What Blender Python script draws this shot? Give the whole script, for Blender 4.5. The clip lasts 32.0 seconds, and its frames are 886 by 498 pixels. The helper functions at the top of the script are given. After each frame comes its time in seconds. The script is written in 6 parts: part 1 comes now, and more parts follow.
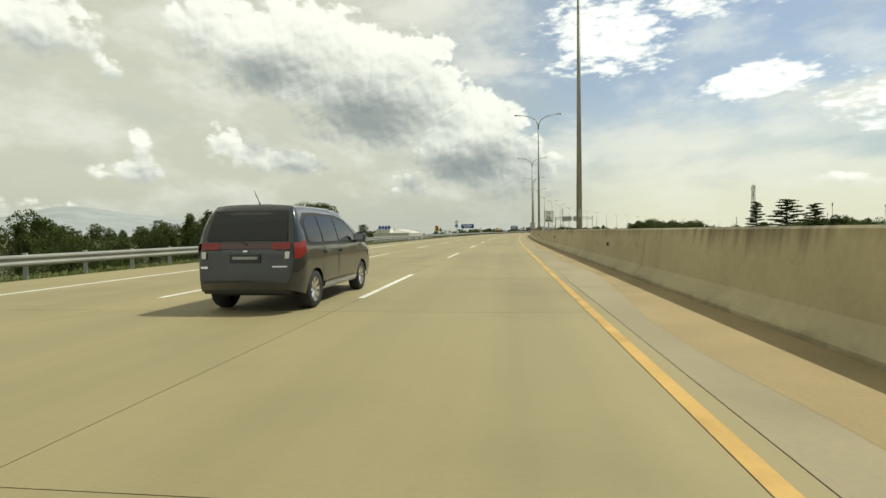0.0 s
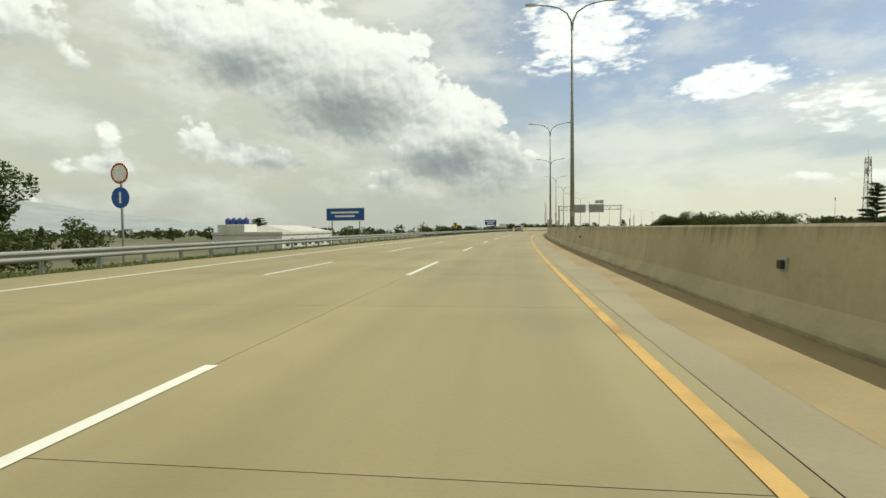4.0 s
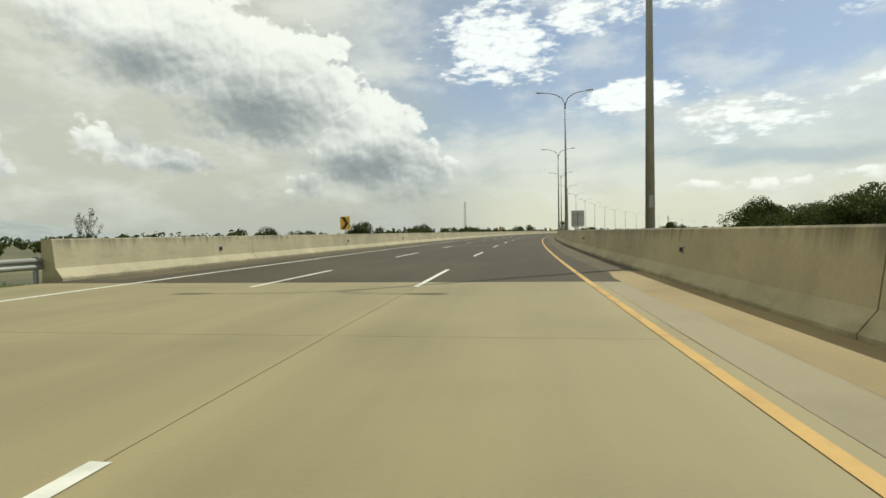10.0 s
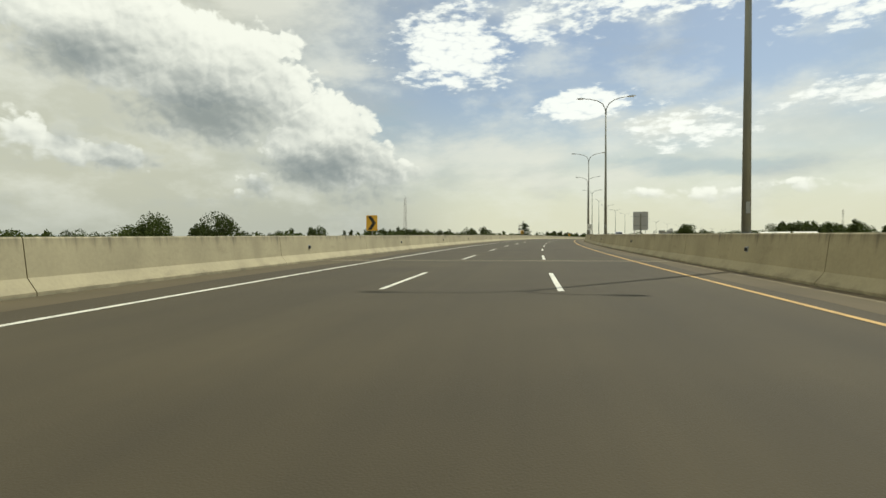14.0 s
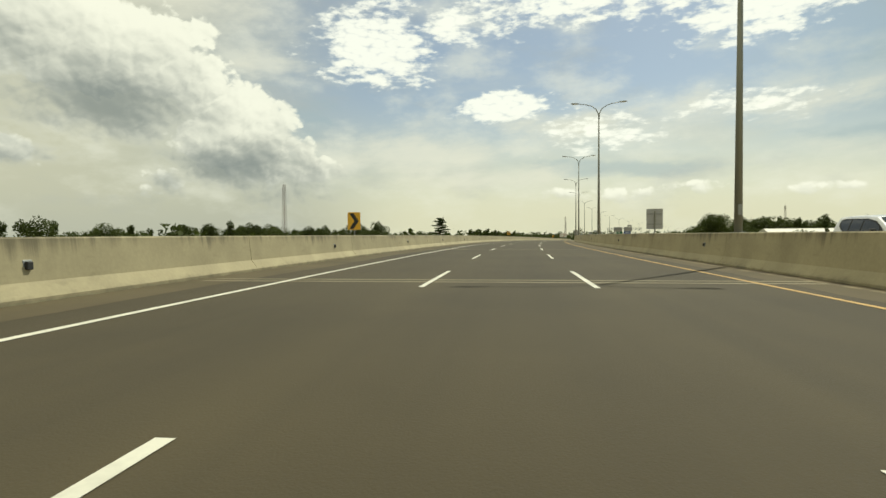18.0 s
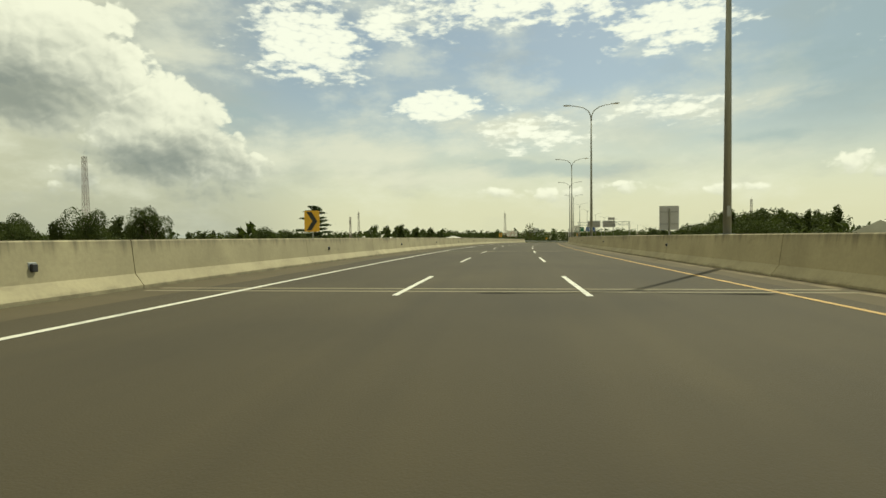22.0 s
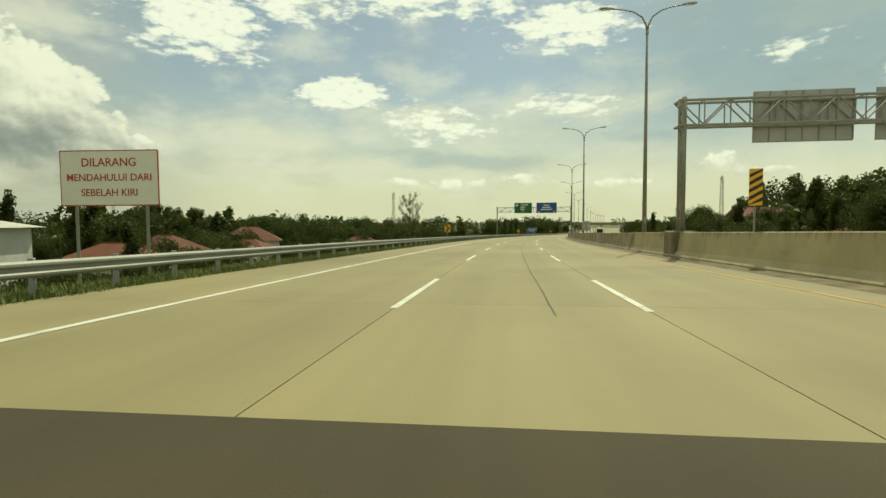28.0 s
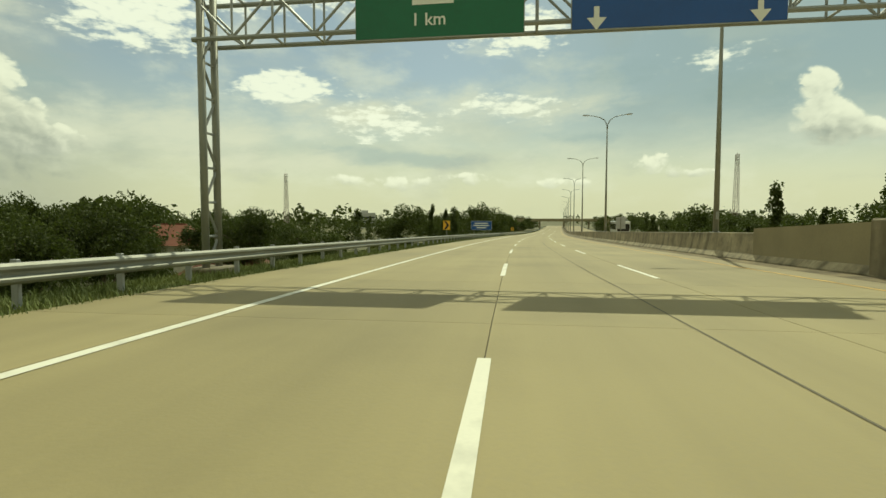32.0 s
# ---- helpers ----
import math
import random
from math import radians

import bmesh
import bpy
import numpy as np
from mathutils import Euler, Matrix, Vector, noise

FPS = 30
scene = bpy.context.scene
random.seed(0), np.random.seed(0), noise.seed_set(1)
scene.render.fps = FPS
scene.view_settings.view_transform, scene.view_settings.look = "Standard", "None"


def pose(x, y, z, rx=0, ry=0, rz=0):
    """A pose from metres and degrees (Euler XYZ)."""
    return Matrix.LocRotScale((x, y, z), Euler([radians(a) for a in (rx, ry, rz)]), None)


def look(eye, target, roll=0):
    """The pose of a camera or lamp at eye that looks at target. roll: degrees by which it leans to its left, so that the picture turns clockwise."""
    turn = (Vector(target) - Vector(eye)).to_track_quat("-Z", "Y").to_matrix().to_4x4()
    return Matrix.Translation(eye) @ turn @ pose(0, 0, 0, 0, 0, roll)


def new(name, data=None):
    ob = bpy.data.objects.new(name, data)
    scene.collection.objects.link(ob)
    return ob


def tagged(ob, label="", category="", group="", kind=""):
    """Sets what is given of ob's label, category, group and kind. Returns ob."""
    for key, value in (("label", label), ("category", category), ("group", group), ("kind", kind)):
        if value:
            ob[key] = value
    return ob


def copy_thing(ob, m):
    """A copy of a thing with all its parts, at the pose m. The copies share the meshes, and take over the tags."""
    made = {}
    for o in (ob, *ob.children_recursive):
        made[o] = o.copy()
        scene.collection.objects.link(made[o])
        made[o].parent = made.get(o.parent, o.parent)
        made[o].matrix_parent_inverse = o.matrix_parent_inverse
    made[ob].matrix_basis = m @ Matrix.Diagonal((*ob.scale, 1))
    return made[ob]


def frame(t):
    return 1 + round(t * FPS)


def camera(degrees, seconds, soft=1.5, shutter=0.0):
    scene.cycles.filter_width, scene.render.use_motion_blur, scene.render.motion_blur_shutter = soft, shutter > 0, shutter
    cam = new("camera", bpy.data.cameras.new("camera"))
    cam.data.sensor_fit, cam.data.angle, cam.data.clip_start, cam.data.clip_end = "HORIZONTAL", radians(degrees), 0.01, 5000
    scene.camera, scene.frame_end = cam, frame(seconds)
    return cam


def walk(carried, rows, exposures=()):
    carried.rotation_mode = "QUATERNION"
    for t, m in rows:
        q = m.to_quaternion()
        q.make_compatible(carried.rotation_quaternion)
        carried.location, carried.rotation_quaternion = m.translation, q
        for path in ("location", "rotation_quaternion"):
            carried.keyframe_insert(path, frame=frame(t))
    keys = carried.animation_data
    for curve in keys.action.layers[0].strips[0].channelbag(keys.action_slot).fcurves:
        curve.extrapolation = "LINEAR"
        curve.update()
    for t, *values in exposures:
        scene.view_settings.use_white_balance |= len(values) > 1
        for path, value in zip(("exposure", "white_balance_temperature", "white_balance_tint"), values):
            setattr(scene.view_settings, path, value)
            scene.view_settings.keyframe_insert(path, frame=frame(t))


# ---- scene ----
cam = camera(80.87, 32.0)


def eye(x, y, z, tilt, turn, roll):
    """The camera's pose: tilt 90 looks level, turn 0 looks along +y, roll leans it to its left."""
    return pose(x, y, z, tilt, 0, turn) @ pose(0, 0, 0, 0, 0, roll)


PATH = [
    (0.0, eye(2.39, -0.27, 1.10, 88.06, 0.45, -0.75)),
    (0.5, eye(3.74, 11.55, 1.10, 88.40, 0.39, -0.82)),
    (1.0, eye(5.13, 23.58, 1.10, 88.72, 0.45, -0.90)),
    (1.5, eye(6.59, 35.77, 1.10, 88.49, 0.22, -0.68)),
    (2.0, eye(8.10, 48.11, 1.10, 88.66, 0.39, -0.45)),
    (2.5, eye(9.72, 60.59, 1.10, 87.74, -0.58, -0.55)),
    (3.0, eye(11.43, 73.17, 1.10, 87.66, -0.41, -0.64)),
    (3.5, eye(13.25, 85.82, 1.10, 87.70, -1.27, -0.63)),
    (4.0, eye(15.23, 98.55, 1.10, 87.73, -2.07, -0.61)),
    (4.5, eye(17.35, 111.30, 1.10, 87.70, -2.87, -0.60)),
    (5.0, eye(19.63, 124.09, 1.10, 87.66, -3.68, -0.59)),
    (5.5, eye(22.07, 136.88, 1.10, 87.62, -4.48, -0.57)),
    (6.0, eye(24.66, 149.68, 1.10, 88.61, -4.65, -0.56)),
    (6.5, eye(27.43, 162.45, 1.10, 88.27, -5.45, -0.53)),
    (7.0, eye(30.37, 175.19, 1.10, 88.48, -6.14, -0.50)),
    (7.5, eye(33.47, 187.89, 1.10, 88.13, -7.11, -0.75)),
    (8.0, eye(36.77, 200.54, 1.10, 88.16, -8.03, -1.00)),
    (8.5, eye(40.27, 213.12, 1.10, 87.78, -8.72, -1.05)),
    (9.0, eye(43.93, 225.66, 1.10, 88.01, -9.58, -1.10)),
    (9.5, eye(47.65, 238.15, 1.10, 87.94, -9.69, -1.05)),
    (10.0, eye(51.47, 250.59, 1.10, 88.18, -10.72, -1.00)),
    (10.5, eye(55.41, 262.98, 1.10, 88.45, -11.41, -0.72)),
    (11.0, eye(59.46, 275.31, 1.10, 88.30, -11.70, -0.45)),
    (11.5, eye(63.62, 287.59, 1.10, 88.70, -12.04, -0.68)),
    (12.0, eye(67.90, 299.81, 1.10, 88.42, -12.90, -0.90)),
    (12.5, eye(72.32, 311.96, 1.10, 88.36, -13.36, -0.48)),
    (13.0, eye(76.88, 324.05, 1.10, 88.63, -13.82, -0.05)),
    (13.5, eye(81.61, 336.05, 1.10, 88.65, -14.56, -0.17)),
    (14.0, eye(86.53, 347.97, 1.10, 88.48, -15.82, -0.30)),
    (14.5, eye(91.66, 359.79, 1.10, 88.46, -16.97, -0.33)),
    (15.0, eye(97.01, 371.50, 1.10, 88.44, -18.09, -0.37)),
    (15.5, eye(102.58, 383.12, 1.10, 88.43, -19.20, -0.40)),
    (16.0, eye(108.37, 394.63, 1.10, 88.41, -20.32, -0.43)),
    (16.5, eye(114.36, 406.04, 1.10, 88.39, -21.45, -0.47)),
    (17.0, eye(120.59, 417.35, 1.10, 88.50, -22.43, -0.50)),
    (17.5, eye(126.99, 428.56, 1.10, 88.48, -23.20, -0.46)),
    (18.0, eye(133.57, 439.70, 1.08, 88.29, -24.12, -0.42)),
    (18.5, eye(140.35, 450.75, 1.05, 88.05, -25.16, -0.16)),
    (19.0, eye(147.32, 461.71, 1.01, 88.25, -25.86, 0.10)),
    (19.5, eye(154.46, 472.61, 0.96, 88.18, -26.80, -0.36)),
    (20.0, eye(161.79, 483.42, 0.89, 87.73, -27.84, -0.82)),
    (20.5, eye(169.30, 494.17, 0.81, 88.05, -28.55, -0.51)),
    (21.0, eye(176.99, 504.84, 0.72, 88.06, -29.55, -0.20)),
    (21.5, eye(184.86, 515.42, 0.62, 88.21, -30.38, -0.42)),
    (22.0, eye(192.91, 525.95, 0.50, 88.11, -31.09, -0.63)),
    (22.5, eye(201.14, 536.41, 0.37, 87.61, -31.64, -0.70)),
    (23.0, eye(209.53, 546.82, 0.22, 87.88, -32.57, -0.77)),
    (23.5, eye(218.09, 557.16, 0.06, 87.94, -33.12, -0.84)),
    (24.0, eye(226.81, 567.46, -0.11, 88.01, -33.94, -0.70)),
    (24.5, eye(235.72, 577.68, -0.30, 87.35, -34.98, -0.57)),
    (25.0, eye(244.81, 587.82, -0.50, 87.75, -35.78, -0.45)),
    (25.5, eye(254.10, 597.85, -0.72, 87.67, -36.60, -0.43)),
    (26.0, eye(263.60, 607.79, -0.95, 87.61, -37.57, -0.40)),
    (26.5, eye(273.28, 617.62, -1.19, 87.55, -38.54, -0.38)),
    (27.0, eye(283.16, 627.33, -1.45, 87.50, -39.50, -0.35)),
    (27.5, eye(293.20, 636.93, -1.73, 87.45, -40.47, -0.33)),
    (28.0, eye(303.44, 646.41, -2.02, 86.98, -41.47, -0.30)),
    (28.5, eye(313.84, 655.75, -2.32, 86.61, -42.03, -0.10)),
    (29.0, eye(324.38, 664.97, -2.63, 87.22, -42.31, 0.10)),
    (29.5, eye(335.08, 674.06, -2.94, 87.60, -43.94, 0.05)),
    (30.0, eye(345.88, 683.03, -3.25, 86.05, -44.59, 0.00)),
    (30.5, eye(356.79, 691.88, -3.55, 86.22, -45.74, 0.05)),
    (31.0, eye(367.79, 700.58, -3.86, 86.72, -46.32, 0.10)),
    (31.5, eye(378.86, 709.15, -4.17, 86.99, -46.91, -0.20)),
    (32.0, eye(390.03, 717.52, -4.48, 86.74, -47.49, 0.05)),
]
EXPOSURES = [(0.0, 0.1, 6300, 4), (9.0, 0.0, 6100, 5), (14.0, 0.0, 6300, 4), (20.0, -0.02, 6900, -3), (28.0, -0.1, 7200, -11), (32.0, -0.13, 7200, -13)]
walk(cam, PATH, EXPOSURES)

# ---- world, sun ----
SUN_AZ, SUN_EL = 70.0, 55.0          # degrees clockwise from +y, and above the horizon


def build_world():
    w = bpy.data.worlds.new("sky")
    scene.world = w
    w.use_nodes = True
    nt = w.node_tree
    for n in list(nt.nodes):
        nt.nodes.remove(n)
    N = nt.nodes.new
    L = nt.links.new

    def val(x, sock):
        if hasattr(x, "links"):
            L(x, sock)
        else:
            sock.default_value = x

    def m(op, a, b=0.0, c=0.0):
        n = N("ShaderNodeMath")
        n.operation = op
        for k, q in enumerate((a, b, c)):
            val(q, n.inputs[k])
        return n.outputs[0]

    def mr(x, a, b, lo=0.0, hi=1.0):
        n = N("ShaderNodeMapRange")
        n.interpolation_type = "SMOOTHSTEP"
        for k, q in enumerate((x, a, b, lo, hi)):
            val(q, n.inputs[k])
        return n.outputs[0]

    def nz(vec, scale, detail, rough=0.55):
        n = N("ShaderNodeTexNoise")
        n.inputs["Scale"].default_value, n.inputs["Detail"].default_value, n.inputs["Roughness"].default_value = scale, detail, rough
        L(vec, n.inputs["Vector"])
        return n.outputs["Fac"]

    def mix(f, a, b):
        n = N("ShaderNodeMix")
        n.data_type = "RGBA"
        val(f, n.inputs[0])
        val(a, n.inputs[6])
        val(b, n.inputs[7])
        return n.outputs[2]

    def comb(x, y, z=0.0):
        n = N("ShaderNodeCombineXYZ")
        for k, q in enumerate((x, y, z)):
            val(q, n.inputs[k])
        return n.outputs[0]

    tc = N("ShaderNodeTexCoord").outputs["Generated"]
    sep = N("ShaderNodeSeparateXYZ")
    L(tc, sep.inputs[0])
    az = m("MULTIPLY", m("ARCTAN2", sep.outputs[0], sep.outputs[1]), 57.2958)
    el = m("MULTIPLY", m("ARCSINE", sep.outputs[2]), 57.2958)

    # heaps of cloud: azimuth, elevation, half width, half height, weight (degrees)
    heaps = [(-19.4, 17.4, 5.4, 3.0, .95), (-24.5, 20.5, 4, 2.4, .7), (-14, 20.6, 4.5, 2.6, .8), (-8.2, 14.6, 7.6, 3.3, 1.0), (-4.2, 18.4, 5.2, 3.0, .8), (-12, 17.2, 4, 2.6, .6), (2.2, 8.7, 6.6, 2.3, 1.0), (6.0, 11.3, 3.0, 2.3, .75), (1.2, 13, 4, 2.6, .7), (10, 7.0, 3.2, 1.5, .65),
             (5.5, 5.4, 5, 1.3, .6), (-4.7, 4.8, 2.8, 1.5, .6), (-23.4, 9.2, 2.1, 2.2, .62), (-20.6, 7.6, 2.2, 1.3, .5), (-16.6, 7.1, 3.6, 1.5, .9), (-30.4, 8.4, 1.2, 2.2, .6), (-31.4, 5.8, 4.0, 1.1, .6), (-32.7, 15, 1.4, 1.1, .6), (-37.4, 17.8, 4.4, 2.6, .85), (-34, 10.2, 1.6, .8, .55),
             (-9, 31, 18, 5, .7), (-55, 14, 9, 6, .8), (-40, 2.5, 8, 1.2, .6),
             (82.6, 11.2, 1.7, 1.9, .95), (83.6, 8.2, 2.3, 1.7, .9), (87, 7.4, 2.0, 1.0, .7), (69, 5.2, 2.6, .8, .65), (73, 4.6, 3, .6, .5), (60, 3.8, 5, .8, .5), (49, 4.3, 5, 1.1, .5), (42, 3.7, 3, 1.0, .45), (36, 4.2, 3, .9, .45), (70, 6.2, 2.4, 1.0, .6), (-72, 18, 12, 7, .8), (120, 14, 12, 6, .8), (150, 20, 16, 6, .7), (-110, 16, 16, 7, .8), (-150, 20, 18, 7, .7)]
    # thin broken sheets, bright all through
    sheets = [(17, 19.5, 7.5, 4.6, 1.0), (26, 21.5, 8, 3, .75), (31, 13.4, 5.2, 1.7, 1.25), (42, 25, 20, 4.6, 1.0), (55, 19.5, 8, 3.0, .9), (41, 10.5, 8, 2.6, .75), (55, 12, 8, 2.0, .7),
              (75, 15, 6, 1.4, .65), (100, 18, 10, 3, .7), (60, 25, 8, 3.6, .9)]

    def blobs_of(blobs, how="ADD"):
        """Summed weight of the blobs, and how low one is within them."""
        total = low = None
        for ba, be, bw, bh, wt in blobs:
            dx = m("MULTIPLY", m("SUBTRACT", az, ba), 1.0 / bw)
            dy = m("MULTIPLY", m("SUBTRACT", el, be), 1.0 / bh)
            g = m("MULTIPLY", m("EXPONENT", m("MULTIPLY", m("ADD", m("MULTIPLY", dx, dx), m("MULTIPLY", dy, dy)), -0.9)), wt)
            q = m("MULTIPLY", g, dy)
            total = g if total is None else m(how, total, g)
            low = q if low is None else m("ADD", low, q)
        return total, m("DIVIDE", m("MULTIPLY", low, -1.0), m("ADD", total, 0.05))

    # flat grey undersides of the heaps
    bases = [(-19, 16.05, 5.04, 2.46, 1), (-15, 14.75, 3.68, 1.74, 0.7), (-8.4, 11.85, 7.35, 3.19, 1.1), (-6, 10.05, 5.25, 1.74, 0.8), (3, 6.95, 7.77, 2.32, 1.1), (7.6, 4.45, 5.46, 2.17, 0.7), (-3.6, 5.25, 2.94, 1.59, 0.75), (-6, 3.75, 3.68, 0.87, 0.4), (-16.9, 8.2, 2.4, 1.6, 0.6), (-20.2, 9.0, 1.6, 1.8, 0.75), (-15.2, 7.15, 3.36, 1.16, 0.6), (-26, 17.65, 3.15, 1.74, 0.55), (-29.5, 6.15, 3.57, 1.16, 0.4), (-38, 15.95, 3.68, 1.45, 0.5), (84, 7.55, 3.15, 1.16, 0.5), (-72, 14.15, 9.45, 2, 0.8), (120, 11.15, 9.45, 2, 0.8), (150, 17.15, 12.6, 2, 0.7), (-110, 12.15, 12.6, 2, 0.8), (-150, 16.15, 14.7, 2, 0.7)]
    # long milky bands, blurred along the wind
    bands = [(22, 8.6, 12, 3.0, .9), (38, 11.2, 9, 2.2, .8), (56, 11.4, 10, 2.2, .7), (30, 6.0, 14, 2.0, .7), (66, 6.5, 12, 1.8, .5), (-2, 24, 12, 5, .9), (6, 18, 5, 3, .6)]

    def cells(vec, scale):
        n = N("ShaderNodeTexVoronoi")
        n.voronoi_dimensions, n.feature = "2D", "SMOOTH_F1"
        n.inputs["Scale"].default_value, n.inputs["Smoothness"].default_value = scale, 0.35
        L(vec, n.inputs["Vector"])
        return n.outputs["Distance"]

    def billow(da, de):
        """Rounded heads at three sizes, on bent coordinates."""
        v = comb(m("ADD", az, da), m("MULTIPLY", m("ADD", el, de), 1.25))
        bend = m("MULTIPLY", m("SUBTRACT", nz(v, 0.5, 3.0), 0.5), 2.2)
        w = comb(m("ADD", m("ADD", az, da), bend), m("SUBTRACT", m("MULTIPLY", m("ADD", el, de), 1.25), bend))
        return m("ADD", m("ADD", m("MULTIPLY", m("SUBTRACT", 0.5, cells(w, 0.27)), 0.62), m("MULTIPLY", m("SUBTRACT", 0.45, cells(w, 0.62)), 0.42)), m("MULTIPLY", m("SUBTRACT", 0.45, cells(w, 1.45)), 0.22))

    heap, low = blobs_of(heaps)
    v1 = comb(az, m("MULTIPLY", el, 1.35))
    bil = billow(0.0, 0.0)
    d0 = m("ADD", heap, m("ADD", m("MULTIPLY", m("SUBTRACT", nz(v1, 0.11, 3.0), 0.5), 0.5), m("MULTIPLY", mr(heap, 0.08, 0.5), m("ADD", m("MULTIPLY", bil, 1.0), m("MULTIPLY", m("SUBTRACT", nz(v1, 0.6, 6.0, 0.6), 0.5), 0.45)))))
    soft = mr(low, -0.4, 0.4, 0.24, 0.5)
    mask = mr(d0, 0.36, m("ADD", 0.36, soft))
    relief = m("SUBTRACT", billow(0.35, 0.5), bil)
    smooth = nz(comb(m("ADD", az, 31.0), m("MULTIPLY", el, 1.6)), 0.16, 3.0, 0.5)
    tone = mr(m("ADD", m("ADD", low, m("MULTIPLY", relief, 0.65)), m("ADD", m("MULTIPLY", m("SUBTRACT", d0, 0.75), 0.35), m("MULTIPLY", m("SUBTRACT", smooth, 0.5), 1.1))), -0.45, 1.0, 0.0, 0.62)
    frayed = m("ADD", m("MULTIPLY", m("SUBTRACT", nz(v1, 0.17, 3.0, 0.5), 0.5), 1.0), m("MULTIPLY", relief, 0.4))
    under = m("ADD", blobs_of(bases, "MAXIMUM")[0], m("ADD", frayed, m("MULTIPLY", bil, -0.2)))
    belly = mr(under, -0.1, 1.35)
    shade = m("SUBTRACT", 1.0, m("MULTIPLY", m("SUBTRACT", 1.0, tone), m("SUBTRACT", 1.0, belly)))
    mask = m("MAXIMUM", mask, mr(under, 0.15, 0.95, 0.0, 0.85))
    v2 = comb(az, m("MULTIPLY", el, 2.6))
    ripple = nz(v2, 0.30, 7.0, 0.62)
    broad = nz(v2, 0.05, 2.0)
    thin = m("ADD", blobs_of(sheets, "MAXIMUM")[0], m("MULTIPLY", m("SUBTRACT", ripple, 0.5), 1.7))
    thin = mr(thin, 0.33, 0.80)
    veil = mr(m("ADD", m("MULTIPLY", m("SUBTRACT", nz(comb(az, m("MULTIPLY", el, 3.2)), 0.045, 4.0), 0.5), 1.6), m("MULTIPLY", el, -0.022)), -0.35, 0.12)
    west = mr(az, 20.0, -14.0, 0.0, 0.74)
    haze = mr(el, 16.0, 1.0, 0.0, 0.78)

    sky = N("ShaderNodeTexSky")
    sky.sky_type, sky.sun_disc = "NISHITA", False
    sky.sun_elevation, sky.sun_rotation = radians(SUN_EL), radians(SUN_AZ)
    sky.air_density, sky.dust_density = 1.0, 1.2
    col = mix(0.3, sky.outputs[0], (5.2, 5.5, 5.5, 1))
    col = mix(m("MULTIPLY", veil, mr(az, 48.0, 72.0, 0.55, 0.2)), col, (6.7, 6.7, 6.1, 1))
    col = mix(west, col, (7.1, 6.6, 4.75, 1))
    col = mix(haze, col, mix(mr(az, 6.0, 22.0), (5.3, 5.2, 4.2, 1), (8.1, 7.7, 5.7, 1)))
    # clear slits between the cloud sheets
    gaps = blobs_of([(46, 6.3, 7, 1.0, 1.0), (37, 7.2, 5, 1.0, .8), (9, 12.5, 4.5, 3.0, .8), (62, 8.5, 5, 1.0, .7), (20, 12, 3, 1.2, .5), (78, 12, 5, 3, .9), (66, 15, 5, 2.0, .7)])[0]
    gaps = mr(m("ADD", gaps, m("MULTIPLY", m("SUBTRACT", nz(comb(az, m("MULTIPLY", el, 2.4)), 0.22, 6.0, 0.6), 0.5), 1.6)), 0.3, 1.0)
    wisp = mr(nz(comb(m("ADD", az, 11.0), m("MULTIPLY", el, 1.9)), 0.095, 6.0, 0.58), 0.46, 0.68)
    col = mix(m("MULTIPLY", wisp, 0.5), col, (8.9, 8.7, 7.7, 1))
    col = mix(m("MULTIPLY", gaps, 0.5), col, (3.7, 4.7, 5.3, 1))
    gloom = mr(nz(comb(m("ADD", az, 77.0), m("MULTIPLY", el, 2.4)), 0.10, 5.0, 0.55), 0.52, 0.74)
    col = mix(m("MULTIPLY", gloom, 0.32), col, (4.6, 4.8, 4.8, 1))
    col = mix(m("MULTIPLY", mr(az, 45.0, 75.0, 0.0, 0.7), mr(el, 4.0, 12.0)), col, (3.3, 4.2, 4.7, 1))
    drift = mr(m("ADD", blobs_of(bands, "MAXIMUM")[0], m("MULTIPLY", m("SUBTRACT", nz(comb(m("ADD", az, 5.0), m("MULTIPLY", m("SUBTRACT", el, m("MULTIPLY", az, 0.12)), 2.6)), 0.13, 7.0, 0.6), 0.5), 1.7)), 0.2, 1.0, 0.0, 0.72)
    col = mix(drift, col, (8.3, 8.0, 6.9, 1))
    flock = m("MULTIPLY", m("SUBTRACT", 0.4, cells(comb(az, m("MULTIPLY", el, 2.2)), 1.1)), 0.9)
    col = mix(m("MULTIPLY", mr(m("ADD", thin, flock), 0.0, 0.95), m("MULTIPLY", thin, 0.92)), col, (10.6, 10.4, 9.6, 1))
    body = mix(shade, (10.2, 9.9, 8.7, 1), (2.3, 2.6, 2.65, 1))
    col = mix(m("MULTIPLY", mask, 0.9), col, body)
    col = mix(mr(el, 5.0, 0.0, 0.0, 0.6), col, mix(mr(az, 6.0, 22.0), (4.7, 4.75, 4.1, 1), (7.4, 7.1, 5.3, 1)))
    bg = N("ShaderNodeBackground")
    bg.inputs["Strength"].default_value = 0.1
    L(col, bg.inputs["Color"])
    out = N("ShaderNodeOutputWorld")
    L(bg.outputs[0], out.inputs["Surface"])


build_world()
sun = new("sun", bpy.data.lights.new("sun", "SUN"))
sun.data.energy, sun.data.angle, sun.data.color = 3.6, radians(0.6), (1.0, 0.94, 0.82)
a, e = radians(SUN_AZ), radians(SUN_EL)
sun.matrix_world = look((0, 0, 60), Vector((0, 0, 60)) - Vector((math.sin(a) * math.cos(e), math.cos(a) * math.cos(e), math.sin(e))))

